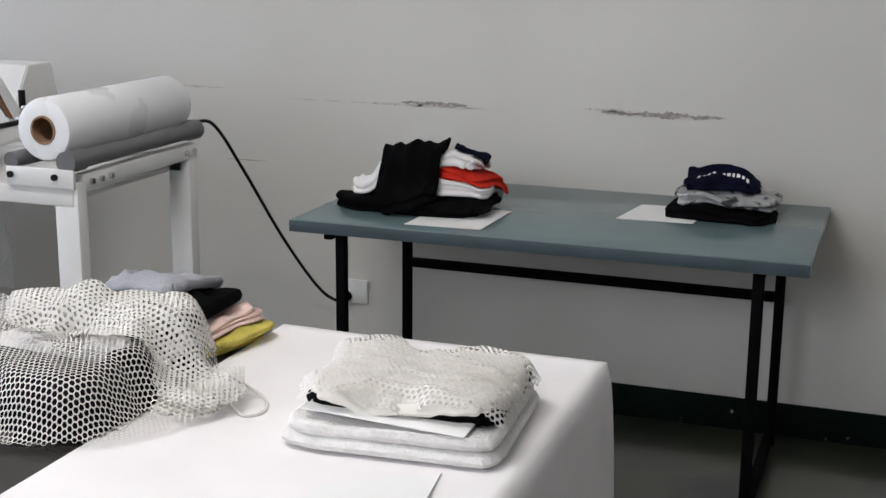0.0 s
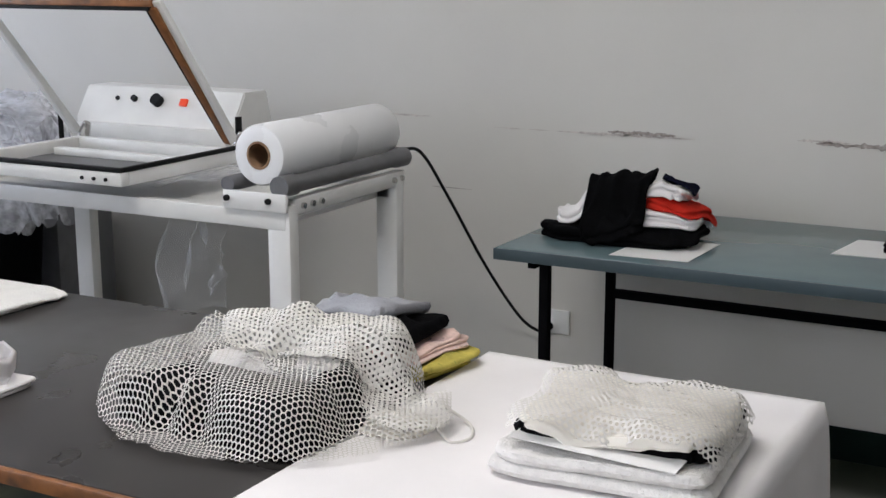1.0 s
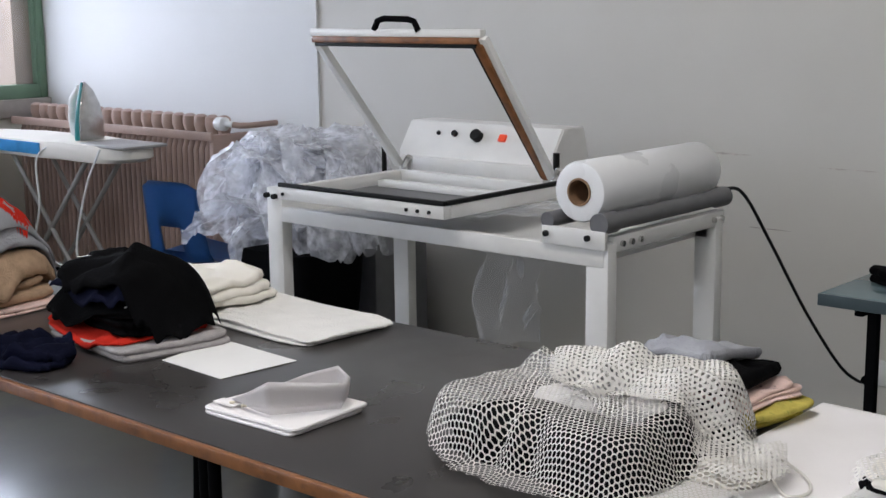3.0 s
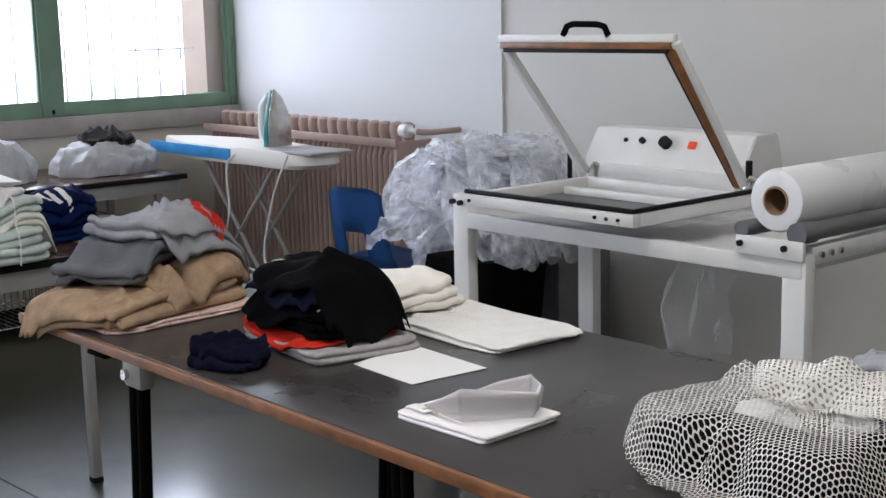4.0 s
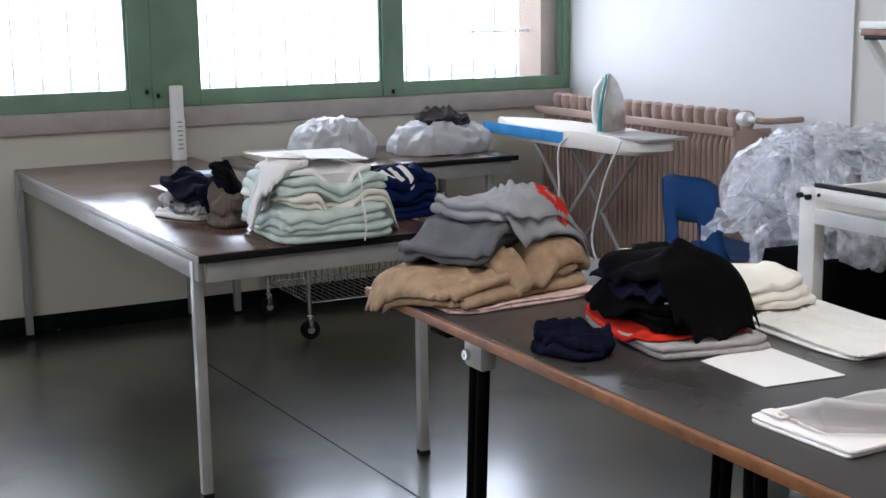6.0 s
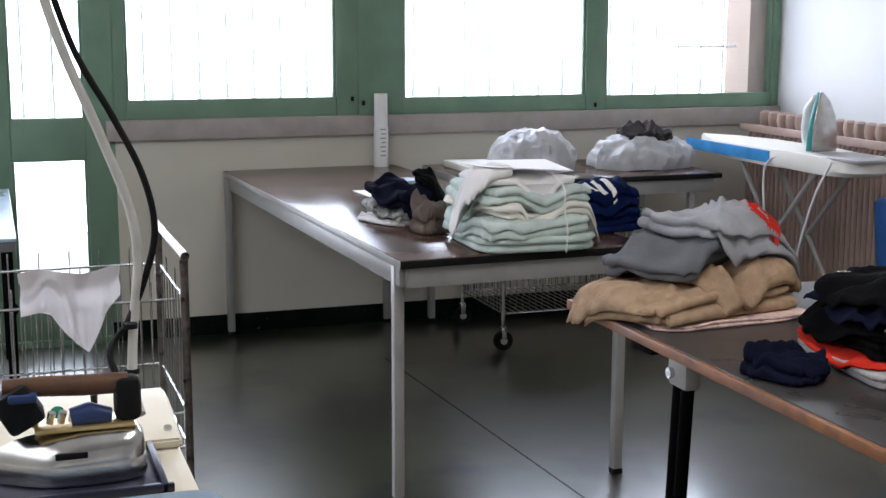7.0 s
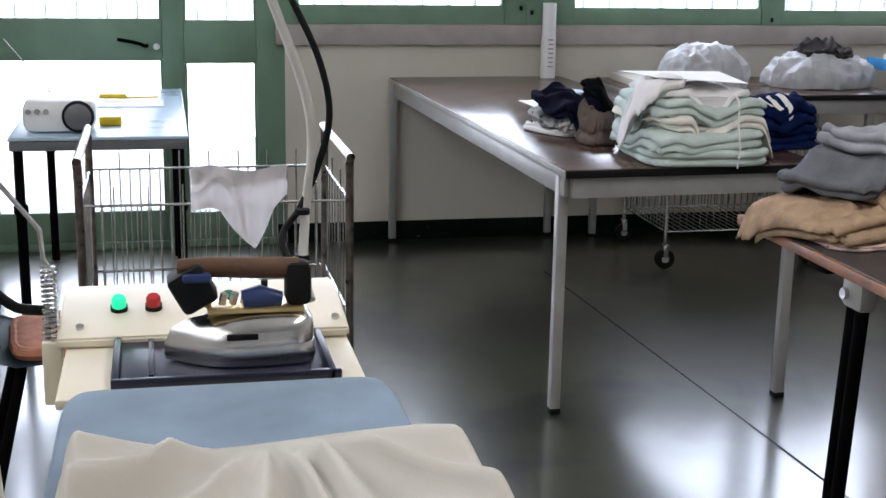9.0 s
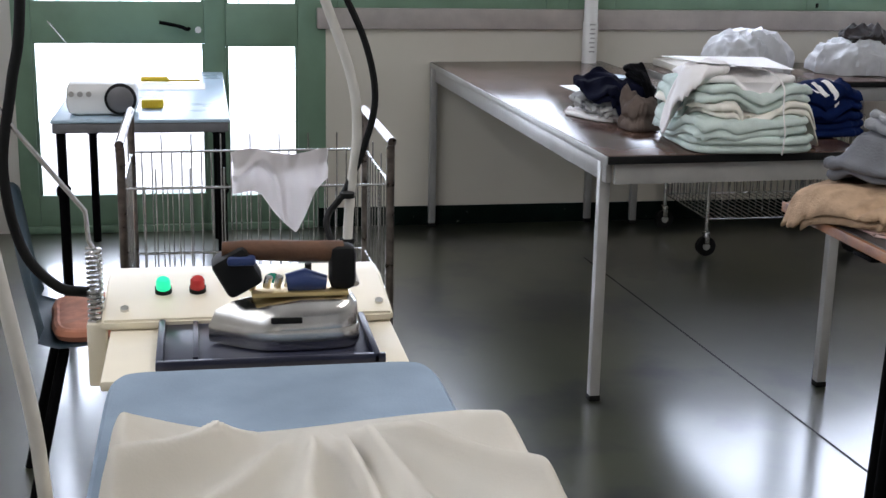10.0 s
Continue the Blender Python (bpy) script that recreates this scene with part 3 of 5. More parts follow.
# ---- blue-grey table by the wall ----
t = thing("work_table", (-1.34, 3.32, 0), "blue-grey laminate table on black steel legs", "table")
part("tabletop", box(-2.012, -0.672, 2.965, 3.672, 0.668, 0.70, 0.004), M_TEAL, t)
part("edge_band", box(-2.014, -0.670, 2.960, 2.9645, 0.667, 0.698, 0.001), M_TEALEDGE, t, "blue-grey front edge")
for x in (-1.877, -0.79):
    for y in (2.995, 3.60):
        x = -1.925 if x < -1.5 and y > 3.3 else x
        part("leg", box(x - 0.0135, x + 0.0135, y - 0.0135, y + 0.0135, 0.0, 0.668, 0.003), M_BLACKM, t)
    part("foot_bar", box(x - 0.013, x + 0.013, 3.01, 3.585, 0.03, 0.056, 0.003), M_BLACKM, t)
    part("top_bar", box(x - 0.012, x + 0.012, 3.01, 3.585, 0.64, 0.667, 0.003), M_BLACKM, t)
part("stretcher", box(-1.911, -0.804, 3.585, 3.612, 0.43, 0.457, 0.003), M_BLACKM, t)

Z = 0.70
G = "pile on the blue-grey table"
P = Pile(-2.01, -1.4, 2.95, 3.68, Z)


def garment(p, material, label, group, kind_name, *size, category="clothing", **more):
    bm = lay(p, *size, **more)
    keep = bm.copy()
    return solid(kind_name, bm, material, label, category, group, smooth="all"), keep


garment(P, M_BLACKC, "black folded trousers at the bottom of a pile", G, "folded_trousers", -1.745, 3.24, 0.46, 0.26, 0.036, 2, -3, 11, wr=0.008, ragged=0.12, n=4)
garment(P, M_CLOTH, "white folded shirts in a pile", G, "folded_shirt", -1.70, 3.27, 0.31, 0.21, 0.036, 3, 4, 12, wr=0.006)
garment(P, M_REDC, "red folded shirt in a pile", G, "folded_shirt", -1.66, 3.27, 0.26, 0.19, 0.02, 2, -4, 13, wr=0.007)
garment(P, M_CLOTH, "white rumpled shirt on a pile", G, "folded_shirt", -1.69, 3.28, 0.24, 0.18, 0.018, 2, 6, 14, wr=0.009, ragged=0.1)
garment(P, M_NAVY, "navy folded cloth on a pile", G, "folded_shirt", -1.62, 3.31, 0.09, 0.11, 0.015, 1, 6, 15, wr=0.006)
garment(P, M_CLOTH, "white crumpled shirt hanging off a pile", G, "folded_shirt", -1.875, 3.24, 0.11, 0.16, 0.03, 2, 10, 16, wr=0.007, ragged=0.15, n=4)
garment(P, M_BLACKC, "black jumper draped over a pile", G, "draped_jumper", -1.76, 3.205, 0.18, 0.25, 0.03, 2, 8, 17, wr=0.008, ragged=0.14, n=3.5, wide=1)
solid("paper_sheet", sheet([(-1.705, 3.009, Z + 0.001), (-1.499, 3.02, Z + 0.001), (-1.49, 3.27, Z + 0.001), (-1.69, 3.255, Z + 0.001)]), M_PAPER, "white paper sheet on the blue-grey table", "paper")
solid("paper_sheet", sheet([(-1.204, 3.287, Z + 0.001), (-1.0, 3.30, Z + 0.001), (-0.99, 3.51, Z + 0.001), (-1.176, 3.50, Z + 0.001)]), M_PAPER, "white paper sheet on the blue-grey table", "paper")
G = "small pile on the blue-grey table"
P = Pile(-1.2, -0.68, 3.2, 3.68, Z)
garment(P, M_BLACKC, "black folded garment under patterned shirts", G, "folded_shirt", -0.945, 3.46, 0.29, 0.24, 0.026, 2, -2, 21, wr=0.007, ragged=0.1, n=5)
garment(P, M_CAMO, "grey patterned folded shirts", G, "folded_shirt", -0.935, 3.47, 0.27, 0.21, 0.034, 3, 3, 22, wr=0.007, ragged=0.1, n=5)
ob, top = garment(P, M_NAVY, "navy folded top with a pale printed line", G, "folded_shirt", -0.945, 3.47, 0.2, 0.18, 0.022, 2, 2, 23, wr=0.008, ragged=0.12, n=4)
part("printed_line", decal(top, -0.945, 3.41, (0.07, 0.0), (0, 0.006), lambda u, v: math.sin(u * 34) > -0.3, 60, 3), M_CLOTH, ob, "pale broken printed line")

# wall socket and cable
s = thing("wall_socket", (-2.13, WALL_Y, 0.27), "white wall socket with a black plug", "socket", kind="structure")
part("plate", box(-2.172, -2.092, WALL_Y - 0.012, WALL_Y, 0.265, 0.345, 0.004), M_WHITEP, s)
part("plug", rod((-2.16, WALL_Y - 0.012, 0.29), (-2.165, WALL_Y - 0.05, 0.285), 0.015, 12), M_BLACKM, s, "black plug")

# ---- shrink-wrap machine ----
m = thing("sealing_machine", (-2.95, 2.75, 0), "white shrink-wrap sealing machine with its lid open", "machine")
X0, X1, Y0, Y1 = -3.56, -2.345, 2.47, 3.02
for x, y in ((X0 + 0.033, Y0 + 0.02), (X1 - 0.012, Y0 + 0.02), (X0 + 0.07, Y1 - 0.02), (X1 - 0.01, Y1 - 0.02)):
    part("leg", box(x - 0.033, x + 0.033, y - 0.02, y + 0.02, 0.0, 0.86 if x > -3 or y > 2.7 else 0.9, 0.004), M_WHITEM, m)
part("front_rail", box(X0 + 0.066, X1 + 0.01, Y0 - 0.002, Y0 + 0.03, 0.80, 0.845, 0.003), M_WHITEM, m)
part("back_rail", box(X0, X1, Y1 - 0.04, Y1, 0.80, 0.85, 0.003), M_WHITEM, m)
part("left_rail", box(X0, X0 + 0.03, Y0 + 0.04, Y1 - 0.04, 0.80, 0.85, 0.003), M_WHITEM, m)
part("end_rail", box(X1 - 0.012, X1 + 0.02, Y0 + 0.03, Y1 + 0.01, 0.835, 0.875, 0.003), M_WHITEM, m)
part("roller_bracket", box(X1 - 0.17, X1 + 0.02, Y0 - 0.012, Y0 + 0.0, 0.845, 0.892, 0.003), M_WHITEM, m)
part("shelf", box(X0 + 0.03, X1 - 0.04, Y0 + 0.04, Y1 - 0.04, 0.80, 0.812), M_WHITEM, m)
for x, z in ((X1 - 0.155, 0.872), (X1 - 0.03, 0.872), (X0 + 0.015, 0.878), (X0 + 0.048, 0.876)):
    part("bolt", rod((x, Y0 - 0.02, z), (x, Y0 - 0.005, z), 0.008, 8), M_RUBBER, m)
for y in (Y0 + 0.06, Y0 + 0.1, Y0 + 0.14, Y1 - 0.05, Y1 - 0.01):
    part("bolt", rod((X1 + 0.018, y, 0.855), (X1 + 0.028, y, 0.855), 0.008, 8), M_CHROME, m)
# tray with a dark sealing rim
TX0, TX1, TY0, TY1 = -3.41, -2.775, 2.385, 2.905
for q in ((TX0, TX1, TY0, TY0 + 0.03), (TX0, TX1, TY1 - 0.03, TY1), (TX0, TX0 + 0.03, TY0 + 0.03, TY1 - 0.03), (TX1 - 0.03, TX1, TY0 + 0.03, TY1 - 0.03)):
    part("tray_side", box(*q, 0.886, 0.922, 0.003), M_WHITEM, m)
for q in ((TX0, TX1, TY0 - 0.002, TY0 + 0.012), (TX1 - 0.012, TX1 + 0.002, TY0 + 0.012, TY1)):
    part("sealing_strip", box(*q, 0.922, 0.934, 0.002), M_RUBBER, m, "black rubber sealing strip")
part("tray_floor", box(TX0 + 0.03, TX1 - 0.03, TY0 + 0.03, TY1 - 0.03, 0.880, 0.8855), M_GREYP, m)
part("tray_bar", box(TX0 + 0.05, TX1 - 0.05, TY1 - 0.16, TY1 - 0.13, 0.886, 0.908, 0.003), M_WHITEM, m)
for x in (TX1 - 0.05, TX1 - 0.09, TX1 - 0.13, TX0 + 0.02):
    part("bolt", rod((x, TY0 - 0.005, 0.902), (x, TY0 + 0.002, 0.902), 0.005, 8), M_RUBBER, m)
# lid frame, hinged at the back
HL, HR = Vector((-3.44, 2.93, 0.93)), Vector((-2.85, 2.93, 0.93))
FL, FR = Vector((-3.478, 2.61, 1.345)), Vector((-2.836, 2.61, 1.335))
lid = part("lid", box(FL.x - 0.01, FR.x + 0.01, 2.60, 2.622, 1.345, 1.367, 0.003), M_WHITEM, m, "open lid frame of white steel and wood")
part("wooden_bar", box(FL.x, FR.x, 2.598, 2.624, 1.327, 1.345, 0.002), M_WOOD, lid, "scorched wooden sealing bar")
part("rubber_bar", box(FL.x + 0.01, FR.x - 0.01, 2.600, 2.622, 1.316, 1.327, 0.002), M_RUBBER, lid)


def beam(a, b, w, h, bm=None):
    d = (b - a)
    mm = Matrix.Translation((a + b) / 2) @ d.to_track_quat("Z", "X").to_matrix().to_4x4()
    return box(-h / 2, h / 2, -w / 2, w / 2, -d.length / 2, d.length / 2, 0.003, bm, mm)


part("lid_arm", beam(HL, FL, 0.03, 0.022), M_WHITEM, lid)
part("lid_arm", beam(HR + Vector((0.02, 0, 0.0)), FR + Vector((0.01, 0, 0.01)), 0.026, 0.018), M_WHITEM, lid)
part("wooden_bar", beam(HR, FR - Vector((0.006, 0, 0.01)), 0.026, 0.016), M_WOOD, lid, "scorched wooden sealing bar")
part("rubber_bar", beam(HR - Vector((0.012, 0, 0)), FR - Vector((0.018, 0, 0.015)), 0.02, 0.008), M_RUBBER, lid)
part("lid_handle", sweep([(-3.22, 2.6, 1.365), (-3.205, 2.6, 1.39), (-3.18, 2.6, 1.396), (-3.09, 2.6, 1.394), (-3.065, 2.6, 1.388), (-3.05, 2.6, 1.362)], 0.009, 10), M_BLACKM, lid, "black plastic handle")
for p in (HL, HR):
    part("hinge", sweep([p + Vector((0.035, 0.0, -0.04)), p + Vector((0.03, 0.0, 0.0)), p + Vector((0.045, 0.0, 0.03))], [0.014, 0.018, 0.012], 8), M_CHROME, m, "steel hinge spring")
part("prop", rod((-3.575, 3.0, 0.86), (-3.575, 3.0, 1.0), 0.008), M_RUBBER, m)
part("prop", rod((-2.855, 2.98, 0.87), (-2.855, 2.98, 1.0), 0.010), M_RUBBER, m)
# control box with a slanted face
bm = bmesh.new()
prof = [(3.03, 0.905), (3.03, 0.965), (3.09, 1.058), (3.20, 1.058), (3.24, 0.905)]
rings_mesh([[Vector((x, y, z)) for y, z in prof] for x in (-3.535, -2.91)], bm)
bmesh.ops.bevel(bm, geom=bm.edges[:], offset=0.004, segments=2, affect="EDGES")
cb = part("control_box", bm, M_WHITEM, m, "white control box with knobs")
nrm = Vector((0, -0.093, 0.06)).normalized()


def on_face(x, s):
    return Vector((x, 3.03 + 0.06 * s, 0.965 + 0.093 * s))


for x, s, r, h, mm in ((-3.39, 0.62, 0.007, 0.006, M_RUBBER), (-3.32, 0.62, 0.010, 0.012, M_RUBBER), (-3.223, 0.58, 0.019, 0.022, M_RUBBER)):
    p = on_face(x, s)
    part("knob", rod(p, p + nrm * h, r, 16), mm, cb, "dark round knob")
p = on_face(-3.122, 0.58)
part("switch", box(-0.013, 0.013, -0.012, 0.012, 0, 0.01, 0.002, None, Matrix.Translation(p) @ nrm.to_track_quat("Z", "Y").to_matrix().to_4x4()), M_RED, cb, "lit red rocker switch")
part("box_plinth", box(-3.51, -2.92, 3.0, 3.03, 0.87, 0.95, 0.003), M_WHITEM, m)
# rollers and film roll
for x in (-2.345,):
    part("roller", sweep([(x, 2.46, 0.908), (x, 2.52, 0.908), (x, 2.53, 0.908), (x, 3.0, 0.908), (x, 3.01, 0.908), (x, 3.06, 0.908)], [0.027, 0.027, 0.022, 0.022, 0.027, 0.027], 20), M_GREYP, m)
part("roller", rod((-2.50, 2.46, 0.905), (-2.50, 3.05, 0.905), 0.02, 16), M_GREYP, m)
r = thing("film_roll", (-2.425, 2.76, 0.92), "large roll of translucent white film on grey rollers", "film roll")
C = Vector((-2.425, 0, 0.972 + 0.036))


def hoop(y, rad, n=48):
    return [Vector((C.x + rad * math.cos(2 * math.pi * k / n), y, C.z + rad * math.sin(2 * math.pi * k / n))) for k in range(n)]


E0, E1 = 2.49, 3.055
C.z = 0.977
part("film", rings_mesh([hoop(E0 + 0.002, 0.034), hoop(E0, 0.036), hoop(E0, 0.06), hoop(E0 + 0.003, 0.072), hoop(E0 + 0.012, 0.0765), hoop(E1 - 0.012, 0.0765), hoop(E1 - 0.002, 0.072), hoop(E1, 0.036), hoop(E1 - 0.002, 0.034)], None, False), M_ROLL, r)
part("core", rings_mesh([hoop(E0 - 0.002, 0.030), hoop(E0 - 0.002, 0.0345), hoop(E1 + 0.002, 0.0345), hoop(E1 + 0.002, 0.030), hoop(E0 - 0.002, 0.030)], None, False), M_CARD, r, "brown cardboard core")

solid("power_cable", sweep([(-2.46, 3.08, 0.915), (-2.40, 3.15, 0.914), (-2.336, 3.15, 0.905), (-2.331, 3.3, 0.756), (-2.281, 3.45, 0.522), (-2.239, 3.6, 0.335), (-2.194, 3.645, 0.278), (-2.165, 3.64, 0.285)], 0.005, 8, None, 8), M_RUBBER,
      "thin black power cable hanging to the wall socket", "cable", base=(-2.3, 3.4, 0.27))


def film_sheet(fn, nu, nv):
    bm = bmesh.new()
    g = [[bm.verts.new(fn(i / nu, j / nv)) for j in range(nv + 1)] for i in range(nu + 1)]
    for i in range(nu):
        for j in range(nv):
            bm.faces.new((g[i][j], g[i + 1][j], g[i + 1][j + 1], g[i][j + 1]))
    return bm


def hang(u, v):
    p = Vector((-2.75 + 0.09 * u, 2.52 + 0.1 * u, 0.80 - v * (0.26 + 0.05 * (1 - u))))
    q = Vector((u * 2.2, v * 1.2, 3))
    return p + Vector((-0.05 * v * (1 - u), 1, 0)) * 0 + noise.noise_vector(q * 2.2) * 0.03 + Vector((-0.06 * v * (1 - u) + 0.03 * crease(q, 2.5), 0, 0))


solid("plastic_film_offcut", film_sheet(hang, 26, 30), M_FILM, "clear plastic film hanging below the machine", "plastic film", smooth=False)


def spill(u, v):
    x = -2.80 + 0.36 * u
    return Vector((x, 2.5 + 0.3 * v, 0.86 + 0.04 * math.sin(u * 3) + 0.012 * crease(Vector((u * 3, v * 3, 1)), 1.5)))


solid("plastic_film_offcut", film_sheet(spill, 18, 14), M_FILM, "clear plastic film lying between tray and roll", "plastic film", smooth=False)
# crumpled film heap over a bin behind the machine
b = solid("waste_bin", rings_mesh([[Vector((-3.98 + (0.15 + 0.05 * k) * oval(2 * math.pi * i / 40, 6)[0], 2.98 + (0.12 + 0.04 * k) * oval(2 * math.pi * i / 40, 6)[1], 0.6 * k)) for i in range(40)] for k in (0, 0.5, 1)]), M_BLACKM,
          "dark bin filled with clear plastic film", "bin")
rnd = random.Random(5)
for k in range(34):
    ang, tall = rnd.uniform(0, 2 * math.pi), rnd.uniform(0.72, 1.0)
    bx, by = -3.90 + 0.22 * math.cos(ang) * rnd.random() ** 0.5, 2.98 + 0.12 * math.sin(ang) * rnd.random() ** 0.5
    out = -1 if k % 4 else 0.5
    wide_, long_, sd, slant = rnd.uniform(0.16, 0.3), rnd.uniform(0.4, 0.8), rnd.uniform(0, 90), rnd.uniform(-0.9, 0.9)

    def scrap(u, v):
        """A scrap of film thrown over the bin: up, over and down, crushed across its width."""
        a = (u - 0.35) * long_ / 0.2
        reach = 0.36 * (1 - math.exp(-abs(a))) * (1 if a > 0 else -0.5)
        q = Vector((u * 3.2, v * 2.6, sd))
        crush = noise.noise_vector(q * 1.1) * 0.05
        p = Vector((bx + out * reach, by + (v - 0.5) * wide_ + slant * 0.12 * u, tall - 0.06 * a * a * (0.8 if a > 0 else 1.5)))
        p = p + crush + Vector((0, 0, 0.03 * ridge(q, 1.3)))
        return Vector((min(max(p.x, -4.42), -3.6), p.y, max(p.z, 0.42)))

    solid("film_scrap", film_sheet(scrap, 30, 16), M_FILM2, "scrap of crumpled clear plastic film", "plastic film", "film heap", smooth="all")
solid("storage_box", box(-4.40, -3.97, 3.2, 3.55, 0, 0.62, 0.012), M_BLACKM, "black box standing behind the machine", "box")
solid("storage_box", box(-3.96, -3.84, 3.22, 3.5, 0, 0.66, 0.008), M_GREYP, "dark grey board standing behind the machine", "board")

# ---- long dark table ----
t = thing("long_table", (-2.25, 1.5, 0), "long dark laminate table with a worn wooden edge", "table")
TZ = 0.755
part("tabletop", box(-3.575, -0.93, 1.118, 1.895, TZ - 0.022, TZ, 0.002), M_DARKTOP, t)
part("edge_band", box(-3.585, -0.93, 1.106, 1.1178, TZ - 0.024, TZ - 0.001, 0.003), M_WOOD, t, "worn brown wooden edge")
part("edge_band", box(-3.586, -3.5752, 1.118, 1.895, TZ - 0.024, TZ - 0.001, 0.003), M_WOOD, t, "worn brown wooden edge")
for x, pair in ((-3.09, 0), (-2.21, 1), (-1.15, 1)):
    for y in (1.155, 1.845):
        for dx in (-0.017, 0.017):
            dx = dx * (0.7 if pair else 1)
            part("leg", rod((x + dx - (0 if pair else 0.05), y, 0.0), (x + dx, y, TZ - 0.024), 0.011 if pair else 0.0145, 14), M_BLACKM, t)
        if not pair:
            c = part("leg_bracket", box(x - 0.045, x + 0.035, y - 0.02, y + 0.02, TZ - 0.095, TZ - 0.025, 0.012), M_STEEL, t, "grey steel folding bracket")
            part("bracket_bolt", rod((x - 0.02, y - 0.03, TZ - 0.065), (x - 0.02, y - 0.018, TZ - 0.065), 0.012, 12), M_CHROME, c)
part("latch", box(-3.24, -3.16, 1.11, 1.14, TZ - 0.038, TZ - 0.029, 0.002), M_BLACKM, t, "black folding latch")

# tablecloth
bm = bmesh.new()
CX0, CX1, CY0, CY1, zc = -1.503, -0.915, 1.098, 1.908, TZ + 0.004
NX, NY = 30, 44
g = {}
for i in range(-0, NX + 13):
    for j in range(-12, NY + 13):
        u, v = min(i, NX), min(max(j, 0), NY)
        x, y, z = CX0 + (CX1 - CX0) * u / NX, CY0 + (CY1 - CY0) * v / NY, zc
        hx, hy = max(0, i - NX), max(0, -j, j - NY)
        drop = max(hx, hy) * 0.035
        wave = 0.012 * noise.noise(Vector((x * 9, y * 9, 2.2))) * min(1, drop * 6)
        out = 0.007 * (1 - math.exp(-drop * 40)) + 0.03 * drop + wave
        if hx:
            x += out
        if hy:
            y += out * (1 if j > NY else -1)
        z -= max(0, drop - 0.004) if drop else 0
        z += 0.0015 * (noise.noise(Vector((x * 6, y * 6, 0))) + 1) if not drop else 0
        g[i, j] = bm.verts.new((x, y, z))
for i in range(0, NX + 12):
    for j in range(-12, NY + 12):
        bm.faces.new((g[i, j], g[i + 1, j], g[i + 1, j + 1], g[i, j + 1]))
bmesh.ops.remove_doubles(bm, verts=bm.verts, dist=0.0002)
solid("tablecloth", bm, M_CLOTH, "white tablecloth hanging over the table's end", "tablecloth", smooth="all")

def over(height, base, cx, cy, reach):
    """Lays a net by walking outwards from its middle, so that the holes keep their size on steep sides."""
    def place(a, b):
        far, ang = math.hypot(a, b), math.atan2(b, a)
        if far > reach(ang):
            return None
        c, sn, r, gone, step, last = math.cos(ang), math.sin(ang), 0.0, 0.0, 0.004, 0.004
        z = height(cx, cy)
        while gone < far:
            z2 = height(cx + c * (r + step), cy + sn * (r + step))
            last = math.hypot(step, 0.85 * (z2 - z))
            gone, r, z = gone + last, r + step, z2
        r -= step * (gone - far) / last
        return Vector((cx + c * r, cy + sn * r, base + max(0.003, height(cx + c * r, cy + sn * r))))
    return place


# towel pile on the tablecloth
Z = TZ + 0.008
G = "towel pile on the tablecloth"
P = Pile(-1.5, -0.85, 1.2, 1.9, Z)
solid("folded_towel", lay(P, -1.11, 1.54, 0.31, 0.30, 0.038, 2, 4, 31, wr=0.003, n=10, shift=0.006, ragged=0.03), M_TOWEL, "thick white folded towel", "towel", G)
solid("folded_towel", lay(P, -1.095, 1.555, 0.30, 0.26, 0.015, 1, 4, 32, wr=0.004, n=8, ragged=0.06), M_BLACKC, "black folded cloth under a net bag", "towel", G)
P.settle(1)
solid("paper_sheet", sheet([(x, y, P.under(x, y) + 0.002) for x, y in ((-1.225, 1.408), (-0.99, 1.402), (-0.985, 1.66), (-1.22, 1.66))]), M_PAPER, "white paper sheet between the towels", "paper")
nb = thing("folded_net_bag", (-1.11, 1.58, Z + 0.054), "folded white net laundry bag on a towel pile", "laundry bag")
part("filling", lay(P, -1.095, 1.55, 0.275, 0.245, 0.015, 1, 5, 33, wr=0.005, n=6, ragged=0.08), M_CREAM, nb, "cream cloth inside the net")
P.settle(1)


def folded_height(x, y):
    q = Vector((x, y, 0))
    return P.under(x, y) - Z + 0.006 + 0.003 * noise.noise(q * 16) + 0.004 * max(0, ridge(Vector((x + y, y * 2, 3)), 7))


def folded_reach(a):
    a = a - radians(5)
    return min(0.150 / max(0.01, abs(math.cos(a))), 0.132 / max(0.01, abs(math.sin(a)))) * (1.0 + 0.05 * noise.noise(Vector((math.cos(a) * 3, math.sin(a) * 3, 8)))) + 0.012


part("net", net(over(folded_height, Z, -1.095, 1.55, folded_reach), 0.25, 0.25, 0.0088, 0.6), M_NET, nb, "white net with round holes", "all")
solid("paper_sheet", sheet([(-1.14, 1.16, Z), (-0.99, 1.2, Z), (-1.011, 1.374, Z), (-1.141, 1.295, Z)]), M_PAPER, "white paper with faint writing on the tablecloth", "paper")

